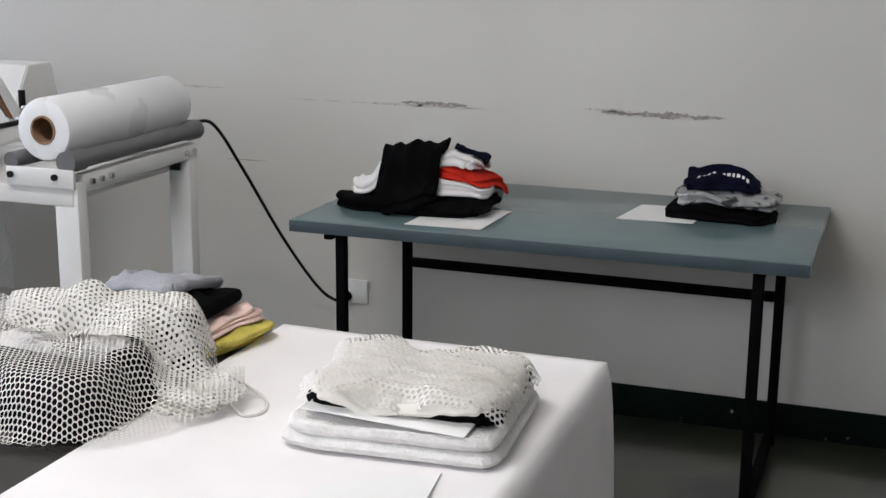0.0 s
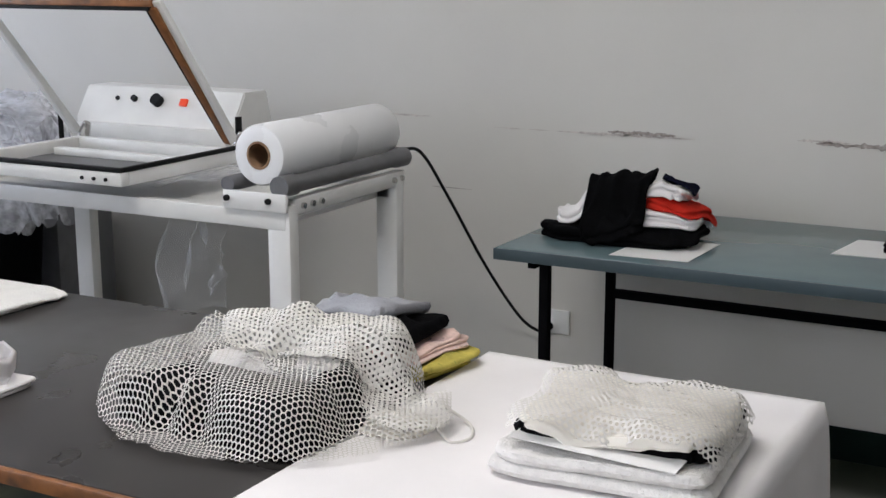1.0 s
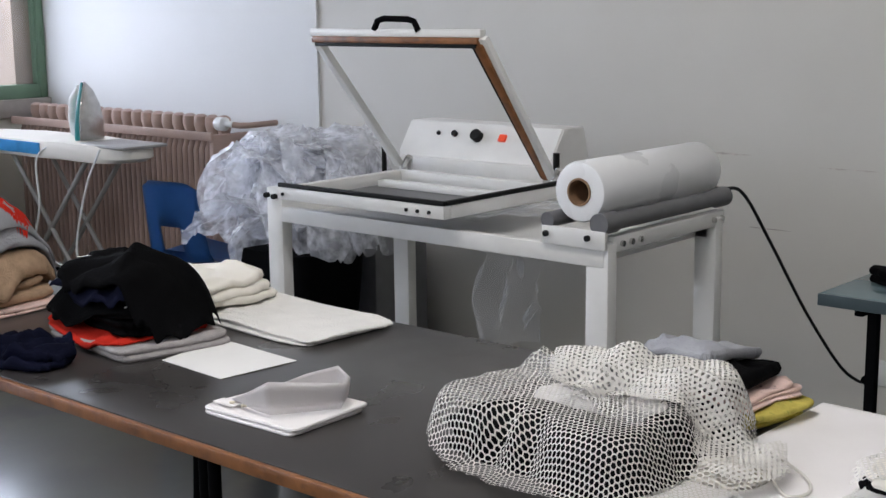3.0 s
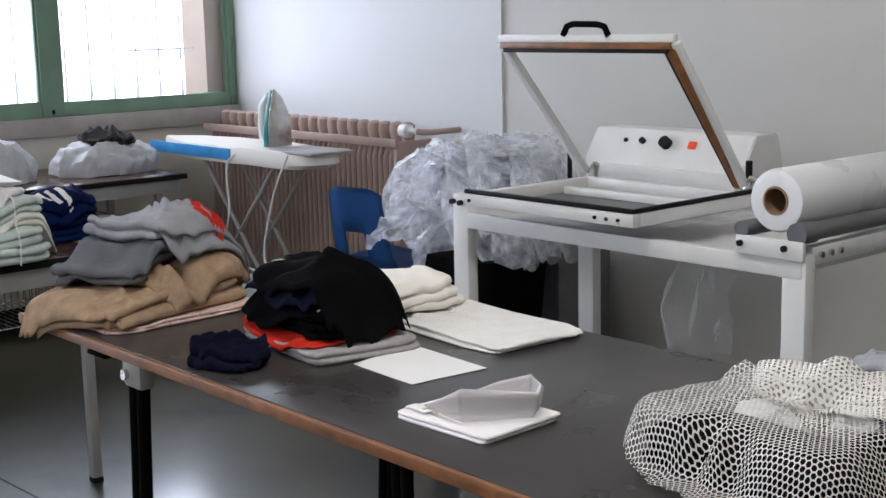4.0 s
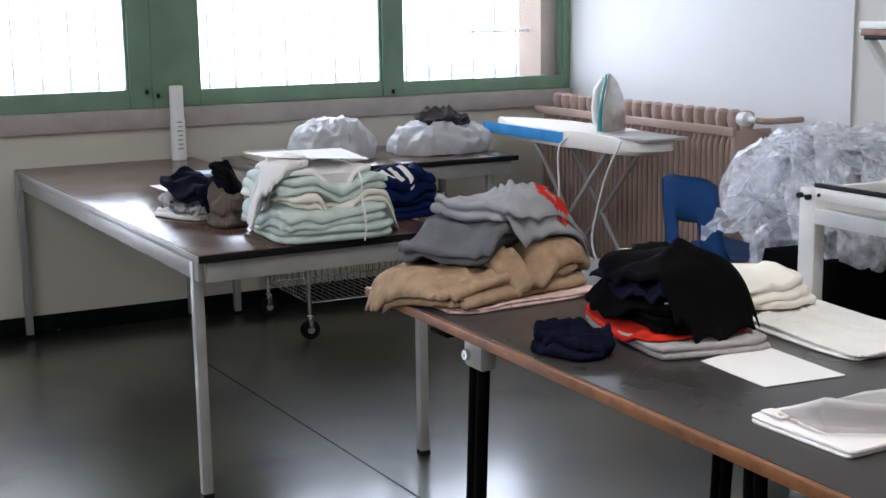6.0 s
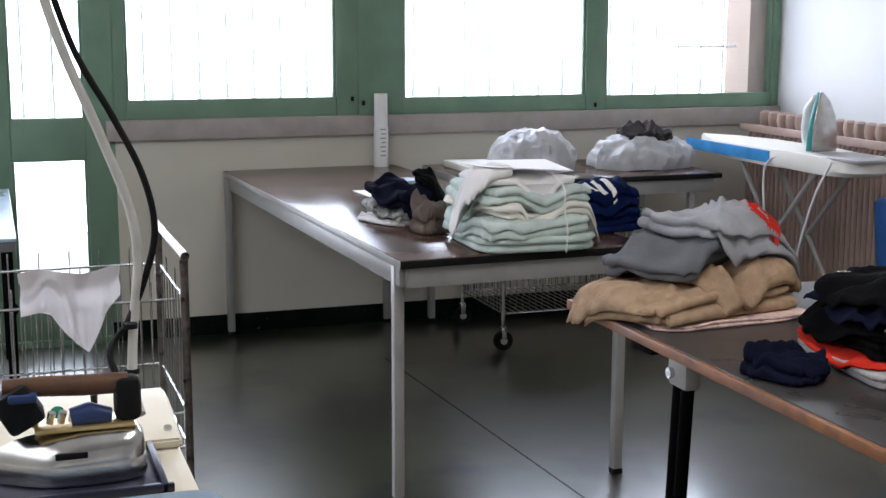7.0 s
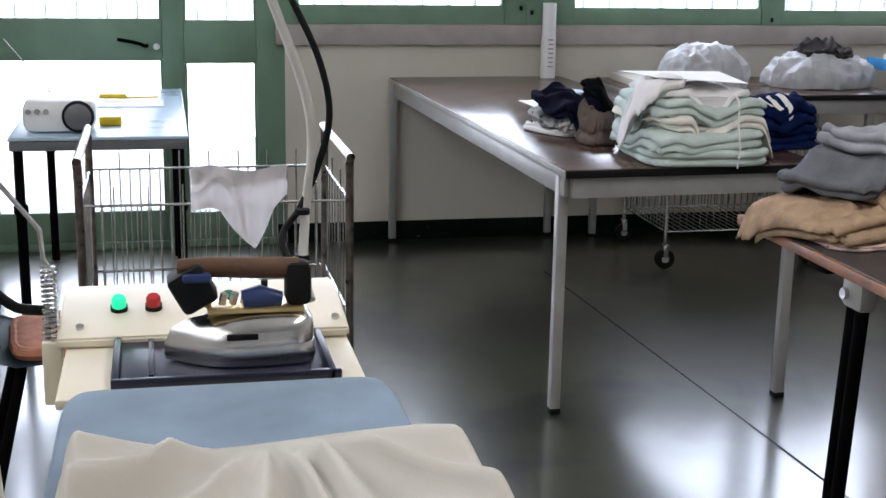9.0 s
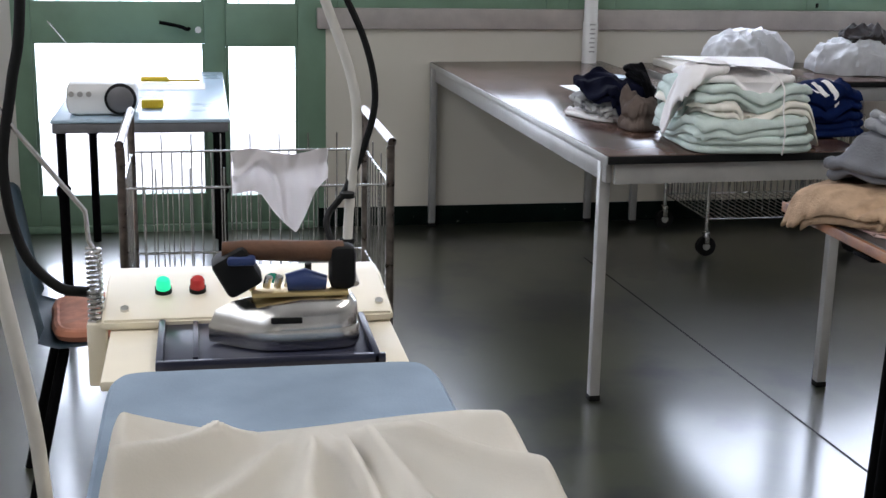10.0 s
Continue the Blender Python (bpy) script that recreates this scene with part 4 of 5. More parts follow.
# filled net bag
bag = thing("net_laundry_bag", (-1.64, 1.5, TZ), "white net laundry bag filled with clothes on the dark table", "laundry bag")
P = Pile(-2.05, -1.25, 1.12, 1.9, TZ + 0.004)
for material, size, more in ((M_BLACKC, (-1.675, 1.40, 0.37, 0.2, 0.082, 3, -4, 61), dict(wr=0.004, n=6, ragged=0.05, creases=2)),
                             (M_CLOTH, (-1.72, 1.565, 0.24, 0.12, 0.085, 2, 12, 62), dict(wr=0.007, n=3.5, ragged=0.12)),
                             (M_BLACKC, (-1.56, 1.58, 0.15, 0.15, 0.095, 2, 20, 63), dict(wr=0.007, n=3, ragged=0.12)),
                             (M_CREAM, (-1.45, 1.50, 0.11, 0.12, 0.02, 1, 0, 64), dict(wr=0.006, n=3, ragged=0.15))):
    bundle = Pile(-2.05, -1.25, 1.12, 1.9, TZ + 0.004)
    cloth = lay(bundle, *size, **more)
    for v in cloth.verts:
        v.co.z = TZ + 0.004 + (v.co.z - TZ - 0.004) * 0.62
    part("filling", cloth, material, bag, "bundled clothes inside the net", "all")
    P.h = np.maximum(P.h, bundle.h)
P.settle(1)


def bag_height(x, y):
    """The net lies over its filling, pulled into long soft folds."""
    z = P.under(x, y) - TZ
    fade = min(1, max(0, z - 0.004) / 0.03)
    q = Vector((x, y, 0))
    f = 0.013 * ridge(Vector((x * 1.1 + y * 1.3, y * 2.4 - x * 0.5, 4)), 5) + 0.008 * noise.noise(q * 11) + 0.012 * noise.noise(q * 6 + Vector((3, 0, 0)))
    back = min(1, max(0, (y - 1.46) / 0.08))
    crown = 0.012 * back * max(0, noise.noise(Vector((x * 13, y * 4, 7))) + 0.5)
    return z + 0.012 + fade * max(0, f * (0.35 + 0.65 * back) + crown)


def front_reach(a):
    return 0.284 + 0.036 * math.cos(a) ** 2 + 0.012 * noise.noise(Vector((math.cos(a) * 2, math.sin(a) * 2, 5)))


def back_reach(a):
    return 0.14 + 0.06 * math.cos(a) ** 2 + 0.03 * noise.noise(Vector((math.cos(a) * 2, math.sin(a) * 2, 9)))


part("net", net(over(bag_height, TZ, -1.655, 1.465, front_reach), 0.40, 0.40, 0.0092, 0.77), M_NET, bag, "white net with round holes", "all")
fringe = net(over(bag_height, TZ, -1.62, 1.57, back_reach), 0.24, 0.24, 0.0092, 0.55)
for v in fringe.verts:
    v.co.z += 0.006 + 0.01 * max(0, noise.noise(v.co * 14))
part("net_flap", fringe, M_NET, bag, "gathered second layer of white net", "all")
hem = net(over(bag_height, TZ, -1.44, 1.50, lambda a: 0.085 + 0.02 * noise.noise(Vector((math.cos(a), math.sin(a), 3)))), 0.12, 0.12, 0.0090, 0.55)
for v in hem.verts:
    v.co.z += 0.004 + 0.035 * max(0, noise.noise(v.co * 9) + 0.15)
part("net_hem", hem, M_NET, bag, "gathered hem of white net", "all")
part("drawstring", sweep([(-1.39, 1.50, TZ + 0.02), (-1.35, 1.47, TZ + 0.008), (-1.33, 1.50, TZ + 0.008), (-1.36, 1.55, TZ + 0.01), (-1.42, 1.56, TZ + 0.03)], 0.0025, 6, None, 6), M_NET, bag)

G = "pile behind the net bag"
P = Pile(-1.8, -1.35, 1.6, 1.92, TZ + 0.002)
garment(P, M_YELLOW, "yellow printed folded cloth", G, "folded_shirt", -1.61, 1.785, 0.22, 0.17, 0.026, 3, -12, 71, wr=0.004)
garment(P, M_PINK, "pink printed folded cloth", G, "folded_shirt", -1.625, 1.785, 0.21, 0.16, 0.02, 3, -10, 72, wr=0.005)
garment(P, M_BLACKC, "black folded cloth in a pile", G, "folded_shirt", -1.645, 1.785, 0.20, 0.16, 0.022, 1, -8, 73, wr=0.006)
garment(P, M_LGREYC, "light grey cotton shirt folded on a pile", G, "folded_shirt", -1.675, 1.78, 0.19, 0.16, 0.014, 1, -8, 74, wr=0.006, ragged=0.12)

# dark pile, mat, paper and shirt on the dark table
G = "black pile on the dark table"
P = Pile(-3.35, -2.35, 1.106, 1.9, TZ)
garment(P, M_KNIT, "cream waffle-knit folded blanket", "", "knitted_blanket", -2.72, 1.755, 0.53, 0.27, 0.014, 2, -4, 86, category="blanket", wr=0.0055, n=9, ragged=0.05, shift=0.008)
garment(P, M_CREAM, "cream folded cloths behind the black pile", G, "folded_cloth", -3.0, 1.735, 0.36, 0.24, 0.055, 3, 14, 84, category="cloth", wr=0.008, dome=0.012, n=5)
P = Pile(-3.35, -2.35, 1.106, 1.9, TZ)
garment(P, M_GREYTOWEL, "grey-beige folded towel under black garments", G, "folded_towel", -2.825, 1.455, 0.36, 0.265, 0.024, 2, -8, 81, category="towel", wr=0.003, n=9, ragged=0.03)
garment(P, M_REDC, "red folded garment under black ones", G, "folded_shirt", -2.835, 1.455, 0.33, 0.24, 0.012, 1, -8, 82, wr=0.004, n=6, ragged=0.08)
black_labels = []
for k, (x, y, w, d, h, ly, ro) in enumerate(((-2.83, 1.46, 0.30, 0.23, 0.028, 2, -6), (-2.85, 1.46, 0.30, 0.23, 0.026, 2, 4), (-2.845, 1.465, 0.28, 0.22, 0.022, 2, -4), (-2.825, 1.475, 0.30, 0.23, 0.016, 1, 8))):
    black_labels.append(garment(P, M_BLACKC if k != 2 else M_NAVY, ("black folded garment with a white label", "black rumpled folded garment", "blue-black folded garment in a pile", "black jacket slumped over a pile")[k], G,
                                "folded_jacket" if k == 3 else "folded_shirt", x, y, w, d, h, ly, ro, 83 + 10 * k, wr=0.007, n=4.5, ragged=0.12, dome=0.012 if k == 3 else 0.004, shift=0.02, wide=1))
for k, x, y, ln in ((3, -2.93, 1.41, 0.022), (0, -2.70, 1.36, 0.02), (1, -2.72, 1.37, 0.014)):
    part("cloth_label", decal(black_labels[k][1], x, y, (ln, -0.008), (0.006, 0.012), lambda u, v: True, 5, 4, 0.003), M_CLOTH, black_labels[k][0], "small white sewn label")
garment(P, M_NAVY, "small crumpled navy garment", "", "crumpled_garment", -2.825, 1.21, 0.165, 0.12, 0.032, 2, 22, 85, wr=0.009, n=3, ragged=0.3, dome=0.01, creases=11)
solid("paper_sheet", sheet([(-2.625, 1.375, TZ + 0.001), (-2.431, 1.363, TZ + 0.001), (-2.415, 1.538, TZ + 0.001), (-2.66, 1.555, TZ + 0.001)]), M_PAPER, "white paper sheet on the dark table", "paper")
sh = thing("folded_dress_shirt", (-2.18, 1.3, TZ), "white folded dress shirt with an upright collar", "shirt")
P = Pile(-2.4, -1.95, 1.12, 1.5, TZ)
part("body", lay(P, -2.19, 1.305, 0.225, 0.188, 0.014, 2, 2, 87, wr=0.0022, n=16, shift=0.003, ragged=0.012, creases=5), M_CLOTH, sh)


def collar(u, v):
    """A stiff band standing in a loop, its top edge folded outwards, one wing lying on the shirt."""
    loop = ((-2.265, 1.262, 0.004), (-2.21, 1.247, 0.03), (-2.158, 1.245, 0.058), (-2.127, 1.293, 0.052), (-2.095, 1.345, 0.044), (-2.125, 1.385, 0.044), (-2.17, 1.41, 0.046), (-2.205, 1.37, 0.034), (-2.235, 1.325, 0.016))
    a = u * (len(loop) - 1)
    i = min(int(a), len(loop) - 2)
    a = a - i
    p, q = Vector(loop[i]), Vector(loop[i + 1])
    p = p.lerp(q, a)
    c = Vector((-2.16, 1.32, p.z))
    out = (p - c).normalized()
    up = min(1, v * 2)
    r = 0.004 * math.sin(math.pi * min(1, v)) + (0.006 if v > 0.5 else 0)
    z = TZ + 0.016 + p.z * (up if v <= 0.5 else 1 - (v - 0.5) * 1.55)
    return Vector((p.x, p.y, 0)) + Vector((out.x, out.y, 0)) * r + Vector((0, 0, z))


bm = film_sheet(collar, 64, 12)
bmesh.ops.solidify(bm, geom=bm.faces[:], thickness=0.0014)
part("collar", bm, M_CLOTH, sh, "stiff white collar", "all")
part("placket", box(-2.292, -2.24, 1.232, 1.256, TZ + 0.0165, TZ + 0.0185, 0.0008), M_CLOTH, sh)
for k in range(2):
    part("button", rod((-2.225 - 0.03 * k, 1.244, TZ + 0.0185), (-2.225 - 0.03 * k, 1.244, TZ + 0.021), 0.005, 10), M_BEIGE, sh)

# grey and tan pile on the table's end
G = "pile at the end of the dark table"
P = Pile(-3.9, -2.95, 0.95, 1.9, TZ)
P.edge(1.104, 0.075)
garment(P, M_PINK, "pale pink printed folded cloth", G, "folded_cloth", -3.36, 1.34, 0.34, 0.40, 0.014, 2, 4, 91, category="cloth", wr=0.003)
garment(P, M_TAN, "tan coarse folded cloth hanging over the table edge", G, "burlap_cloth", -3.38, 1.31, 0.35, 0.47, 0.05, 2, 14, 92, category="cloth", wr=0.009, n=6, ragged=0.10, dome=0.008, shift=0.02)
garment(P, M_TAN, "tan coarse cloth rolled on a pile", G, "burlap_cloth", -3.37, 1.39, 0.31, 0.33, 0.03, 1, 22, 95, category="cloth", wr=0.009, n=5, ragged=0.12, dome=0.012)
garment(P, M_GREYC, "grey folded fleece trousers", G, "folded_trousers", -3.42, 1.34, 0.30, 0.34, 0.046, 2, 18, 93, wr=0.008, n=4.5, ragged=0.08, dome=0.008)
ob, top = garment(P, M_LGREYC, "light grey folded hoodie with a red print", G, "folded_hoodie", -3.41, 1.43, 0.28, 0.36, 0.038, 2, 20, 94, wr=0.009, n=4, ragged=0.14, dome=0.02, creases=14)
part("red_print", decal(top, -3.37, 1.495, (-0.055, 0.055), (0.06, 0.025), lambda u, v: noise.noise(Vector((u * 2.6, v * 1.7, 1))) > -0.14 and u * u + v * v < 1.1, 36, 24), M_REDC, ob, "worn red print")
part("zip_pull", box(-3.268, -3.26, 1.325, 1.333, TZ + 0.18, TZ + 0.2, 0.002), M_CHROME, ob, "small metal zip pull")

# ---- brown steel-framed tables by the windows ----


def steel_table(base, L, D, H, legs, label):
    """A laminate top on a square steel frame; base is the pose of its near corner, L runs along x and D along y."""
    t = thing("steel_table", base, label, "table", "steel tables by the window")

    def w(bm):
        bmesh.ops.transform(bm, matrix=base, verts=bm.verts)
        return bm
    part("tabletop", w(box(0, L, 0, D, H - 0.022, H, 0.002)), M_BROWNTOP, t)
    part("edge_band", w(box(-0.003, L + 0.003, -0.004, -0.0005, H - 0.024, H - 0.002, 0.001)), M_STEEL, t, "worn grey steel edge band")
    part("edge_band", w(box(L + 0.0005, L + 0.004, 0, D, H - 0.024, H - 0.002, 0.001)), M_RUBBER, t, "dark worn edge band")
    part("apron", w(box(0.02, L - 0.045, 0.012, 0.03, H - 0.085, H - 0.023, 0.002)), M_STEEL, t)
    part("apron", w(box(0.02, L - 0.045, D - 0.03, D - 0.012, H - 0.085, H - 0.023, 0.002)), M_STEEL, t)
    part("apron", w(box(L - 0.034, L - 0.016, 0.03, D - 0.03, H - 0.085, H - 0.023, 0.002)), M_STEEL, t)
    part("apron", w(box(0.008, 0.024, 0.03, D - 0.03, H - 0.085, H - 0.023, 0.002)), M_STEEL, t)
    for x, y in legs:
        part("leg", w(box(x - 0.0155, x + 0.0155, y - 0.0155, y + 0.0155, 0.015, H - 0.023, 0.003)), M_STEEL, t)
        part("foot", w(box(x - 0.017, x + 0.017, y - 0.017, y + 0.017, 0.0, 0.018, 0.003)), M_RUBBER, t)
    return t


TL = pose(-6.615, 0.80, 0, 0, 0, 2.0)
steel_table(TL, 2.395, 0.80, 0.75, [(0.03, 0.008), (0.03, 0.755), (2.30, 0.024), (2.30, 0.755)], "long brown laminate table on grey steel legs")
steel_table(pose(-6.585, 1.73, 0), 0.72, 1.17, 0.748, [(0.03, 0.03), (0.03, 1.13), (0.66, 1.05)], "brown laminate table against the window wall")

Z = 0.751
G = "towel pile on the brown table"
P = Pile(-5.3, -4.05, 0.85, 1.95, Z)
for k, (h, mm, lab) in enumerate(((0.05, M_MINT, "pale mint folded towel on the brown table"), (0.052, M_MINT, "pale mint folded towel in a tied pile"), (0.036, M_CREAM, "cream folded towel in a tied pile"), (0.044, M_MINT, "pale mint folded towel in a tied pile"), (0.018, M_CLOTH, "white folded sheet on a towel pile"))):
    garment(P, mm, lab, G, "folded_towel", -4.40 + (0, 0.01, -0.012, -0.02, -0.02)[k], 1.315 + (0, -0.005, 0.018, 0.008, 0.0)[k], 0.40 if k < 4 else 0.33, 0.38 - 0.02 * (k % 2) - (0.08 if k == 4 else 0), h, 2 if k < 4 else 1, (-2, 3, 6, 2, -4)[k], 101 + k, category="towel", wr=0.004, n=6, ragged=0.05, shift=0.012, wide=1)
garment(P, M_CLOTH, "white crumpled shirt hanging off the towel pile", G, "crumpled_shirt", -4.34, 1.17, 0.18, 0.15, 0.022, 1, 12, 111, wr=0.006, n=4, ragged=0.1, creases=10, wide=3)
P.settle(3)
zz = P.under(-4.42, 1.3)
solid("paper_sheet", sheet([(-4.28, 1.15, P.under(-4.28, 1.15) + 0.004), (-4.26, 1.43, zz + 0.004), (-4.52, 1.45, zz + 0.012), (-4.56, 1.14, zz + 0.012)]), M_PAPER, "white paper sheet on the towel pile", "paper")
string = [(-4.18, 1.375, Z + 0.002), (-4.17, 1.375, Z + 0.06), (-4.182, 1.37, Z + 0.13), (-4.19, 1.37, Z + 0.19), (-4.27, 1.37, P.under(-4.27, 1.37) + 0.004), (-4.42, 1.38, zz + 0.004)]
solid("tie_string", sweep(string, 0.0024, 6, None, 4), M_CLOTH, "white string tied round the towels", "string", G)
P = Pile(-5.3, -4.05, 0.85, 1.95, Z)
garment(P, M_BLUEC, "blue tracksuit trousers in a pile", G, "tracksuit", -4.60, 1.655, 0.27, 0.27, 0.065, 3, 8, 113, wr=0.009, n=5, ragged=0.08)
ob, top = garment(P, M_BLUEC, "blue tracksuit top with three white stripes", G, "tracksuit", -4.60, 1.65, 0.28, 0.28, 0.055, 2, 14, 114, wr=0.009, n=4, ragged=0.12, dome=0.02)
for k in range(3):
    part("white_stripe", decal(top, -4.52, 1.61 + 0.032 * k, (0.036, 0.009), (-0.003, 0.008), lambda u, v: True, 16, 4, 0.003), M_CLOTH, ob, "white sewn stripe")
P = Pile(-5.3, -4.05, 0.85, 1.95, Z)
garment(P, M_CLOTH, "white and mint rumpled folded shirt", G, "folded_shirt", -4.92, 1.08, 0.26, 0.18, 0.03, 2, 20, 115, wr=0.008, n=4, ragged=0.14)
garment(P, M_CAMO, "grey and white rumpled folded clothes", G, "folded_shirt", -4.91, 1.09, 0.25, 0.19, 0.035, 2, 16, 116, wr=0.009, n=4, ragged=0.12)
garment(P, M_NAVY, "crumpled blue-black jacket on folded clothes", G, "crumpled_jacket", -4.89, 1.11, 0.26, 0.2, 0.045, 2, 15, 117, wr=0.009, n=3.5, ragged=0.15, dome=0.012, creases=14)
garment(P, M_BLACKC, "crumpled black jacket on the brown table", G, "crumpled_jacket", -4.84, 1.24, 0.25, 0.15, 0.045, 2, 15, 118, wr=0.005, n=4, ragged=0.12, dome=0.0, wide=1, creases=14)
garment(P, mat("taupe cloth", (0.13, 0.10, 0.085), 0.9, 0, 0.2, 10, 0.3, 200), "taupe crumpled cloth beside the towels", G, "crumpled_jacket", -4.68, 1.13, 0.13, 0.11, 0.05, 2, 15, 119, wr=0.010, n=3, ragged=0.2, dome=0.015)
solid("paper_sheet", sheet([(-5.75, 1.16, Z), (-5.55, 1.17, Z), (-5.56, 1.36, Z), (-5.76, 1.35, Z)]), M_PAPER, "white paper sheet on the brown table", "paper")
solid("round_lid", sweep([(-5.95, 1.44, Z), (-5.95, 1.44, Z + 0.012), (-5.95, 1.44, Z + 0.014)], [0.06, 0.06, 0.055], 28), M_LBLUE, "pale blue round lid on the brown table", "lid")
tube = thing("paper_tube", (-6.56, 1.517, Z), "white printed paper tube standing at the window sill", "tube")
part("tube", sweep([(-6.56, 1.517, Z), (-6.56, 1.517, Z + 0.18), (-6.56, 1.517, Z + 0.182), (-6.56, 1.517, Z + 0.335)], [0.034, 0.034, 0.031, 0.031], 20), M_PAPER, tube)
for k in range(7):
    part("print_bar", box(-6.5285, -6.5262, 1.505 + 0.004 * (k % 2), 1.53, Z + 0.05 + 0.02 * k, Z + 0.056 + 0.02 * k), M_STEEL, tube)

Z = 0.749
solid("filled_plastic_bag", lump(-6.22, 2.12, Z, 0.32, 0.35, 0.165, 121, 10, 0.02, 2.4, 10, 110, 30), M_POLY, "white plastic bag filled with laundry", "bag", "bags on the window table")
solid("filled_plastic_bag", lump(-6.20, 2.67, Z, 0.32, 0.46, 0.135, 122, 0, 0.022, 2.4, 10, 110, 30), M_POLY, "white plastic bag with dark clothes on top", "bag", "bags on the window table")
P = Pile(-6.6, -5.9, 2.3, 3.0, Z + 0.125)
solid("crumpled_jacket", lay(P, -6.17, 2.67, 0.2, 0.24, 0.045, 2, 0, 123, wr=0.014, n=3, ragged=0.25, dome=0.02, creases=14), mat("dark brown printed cloth", (0.02, 0.013, 0.012), 0.7, 0, 0.6, 30, 0.3, 200), "dark brown crumpled clothes in a bag", "clothing", "bags on the window table")
solid("cardboard_folder", box(-6.5, -6.1, 1.80, 2.0, Z, Z + 0.03, 0.003), M_CREAM, "cream flat folder on the window table", "folder")

# ---- wire trolleys ----


def wire_trolley(name, x0, x1, y0, y1, z0, z1, label, rx, ry, heavy=True, lower=None):
    t = thing(name, ((x0 + x1) / 2, (y0 + y1) / 2, 0), label, "trolley", "wire trolleys")
    for x in (x0, x1):
        for y in (y0, y1):
            part("post", rod((x, y, 0.1), (x, y, z1 - (0.03 if heavy else 0)), 0.012 if heavy else 0.009, 10), M_POST if heavy else M_CHROME, t)
            w = part("castor", rod((x - 0.012, y, 0.042), (x + 0.012, y, 0.042), 0.042, 20), M_RUBBER, t, "black rubber castor")
            part("castor_fork", box(x - 0.018, x + 0.018, y - 0.012, y + 0.012, 0.05, 0.105, 0.004), M_CHROME, w)
            part("hub", rod((x - 0.015, y, 0.042), (x + 0.015, y, 0.042), 0.016, 12), M_STEEL, w)
    if heavy:
        for y in (y0, y1):
            part("hoop", sweep([(x0, y, z1 - 0.04), (x0 - 0.0, y, z1 - 0.01), (x0 - 0.03, y, z1 + 0.01), (x1 + 0.03, y, z1 + 0.01), (x1, y, z1 - 0.01), (x1, y, z1 - 0.04)], 0.0125, 10), M_POST, t)
    for z in ([z1 - 0.115, z0 + 0.12, z0 + 0.02] if heavy else [z1 - 0.01, (z0 + z1) / 2, z0]):
        for a, b in (((x0, y0), (x0, y1)), ((x1, y0), (x1, y1)), ((x0, y0), (x1, y0)), ((x0, y1), (x1, y1))):
            part("wire_rail", rod((*a, z), (*b, z), 0.004, 6), M_CHROME, t)
    n = 0
    for a, b, k in (((x0, y0), (x0, y1), ry), ((x1, y0), (x1, y1), ry), ((x0, y0), (x1, y0), rx), ((x0, y1), (x1, y1), rx)):
        for i in range(1, k):
            x, y = a[0] + (b[0] - a[0]) * i / k, a[1] + (b[1] - a[1]) * i / k
            top = z1 - 0.06 if (i % 3 == 0 or not heavy) else z1 - 0.115
            part("wire", rod((x, y, z0), (x, y, top), 0.0024, 5), M_CHROME, t)
    bm = bmesh.new()
    for i in range(0, ry + 1):
        y = y0 + (y1 - y0) * i / ry
        rod((x0, y, z0), (x1, y, z0), 0.0024, 5, bm)
    tagged(part("wire_floor", bm, M_CHROME, t), kind="stuff")
    return t


wire_trolley("wire_trolley", -4.95, -4.375, -0.435, 0.30, 0.2, 0.765, "tall chrome wire laundry trolley", 9, 24)
wire_trolley("wire_basket_cart", -6.45, -5.93, 1.88, 2.55, 0.16, 0.60, "chrome wire basket cart under the window table", 14, 22, False)


def napkin(u, v):
    ends = ((0, 0.115), (0.3, 0.125), (0.45, 0.17), (0.66, 0.225), (0.85, 0.125), (1, 0.085))
    for (a, la), (b, lb) in zip(ends, ends[1:]):
        if a <= u <= b:
            long = la + (lb - la) * (u - a) / (b - a)
    y = -0.008 + (u - 0.5) * 0.262 + 0.006 * noise.noise(Vector((u * 3, v * 3, 2)))
    fx = -4.352 + 0.011 * math.sin(u * 17 + 1) * (0.4 + v) + 0.014 * ridge(Vector((u * 2.2, v * 0.7, 9)), 1.6)
    top = 0.752 + 0.008 * math.sin(u * 8)
    if v < 0.22:
        return Vector((fx - 0.04 * (1 - v / 0.22) ** 2, y, top - 0.035 * (1 - v / 0.22) ** 2))
    return Vector((fx, y, top - (v - 0.22) / 0.78 * long))


bm = film_sheet(napkin, 60, 40)
bmesh.ops.solidify(bm, geom=bm.faces[:], thickness=0.004)
solid("hanging_cloth", bm, M_CLOTH, "white cloth draped over the trolley's rim", "cloth", smooth="all")

# ---- radiator, ironing board, chair in the corner ----
r = thing("radiator", (-5.72, 3.5, 0), "pinkish-beige cast-iron column radiator on the wall", "radiator")
n = 20
for i in range(n):
    x = -6.46 + i * 0.0765
    s = part("section", sweep([(x, 3.50, 0.17), (x, 3.50, 0.2), (x, 3.50, 0.86), (x, 3.50, 0.93), (x, 3.50, 0.965), (x, 3.50, 0.975)], [0.014, 0.016, 0.016, 0.034, 0.03, 0.014], 12), M_RAD, r)
    for dx in (-0.0185, 0.0185):
        part("column", sweep([(x + dx, 3.435, 0.2), (x + dx, 3.42, 0.24), (x + dx, 3.42, 0.83), (x + dx, 3.44, 0.88)], 0.0125, 8), M_RAD, s)
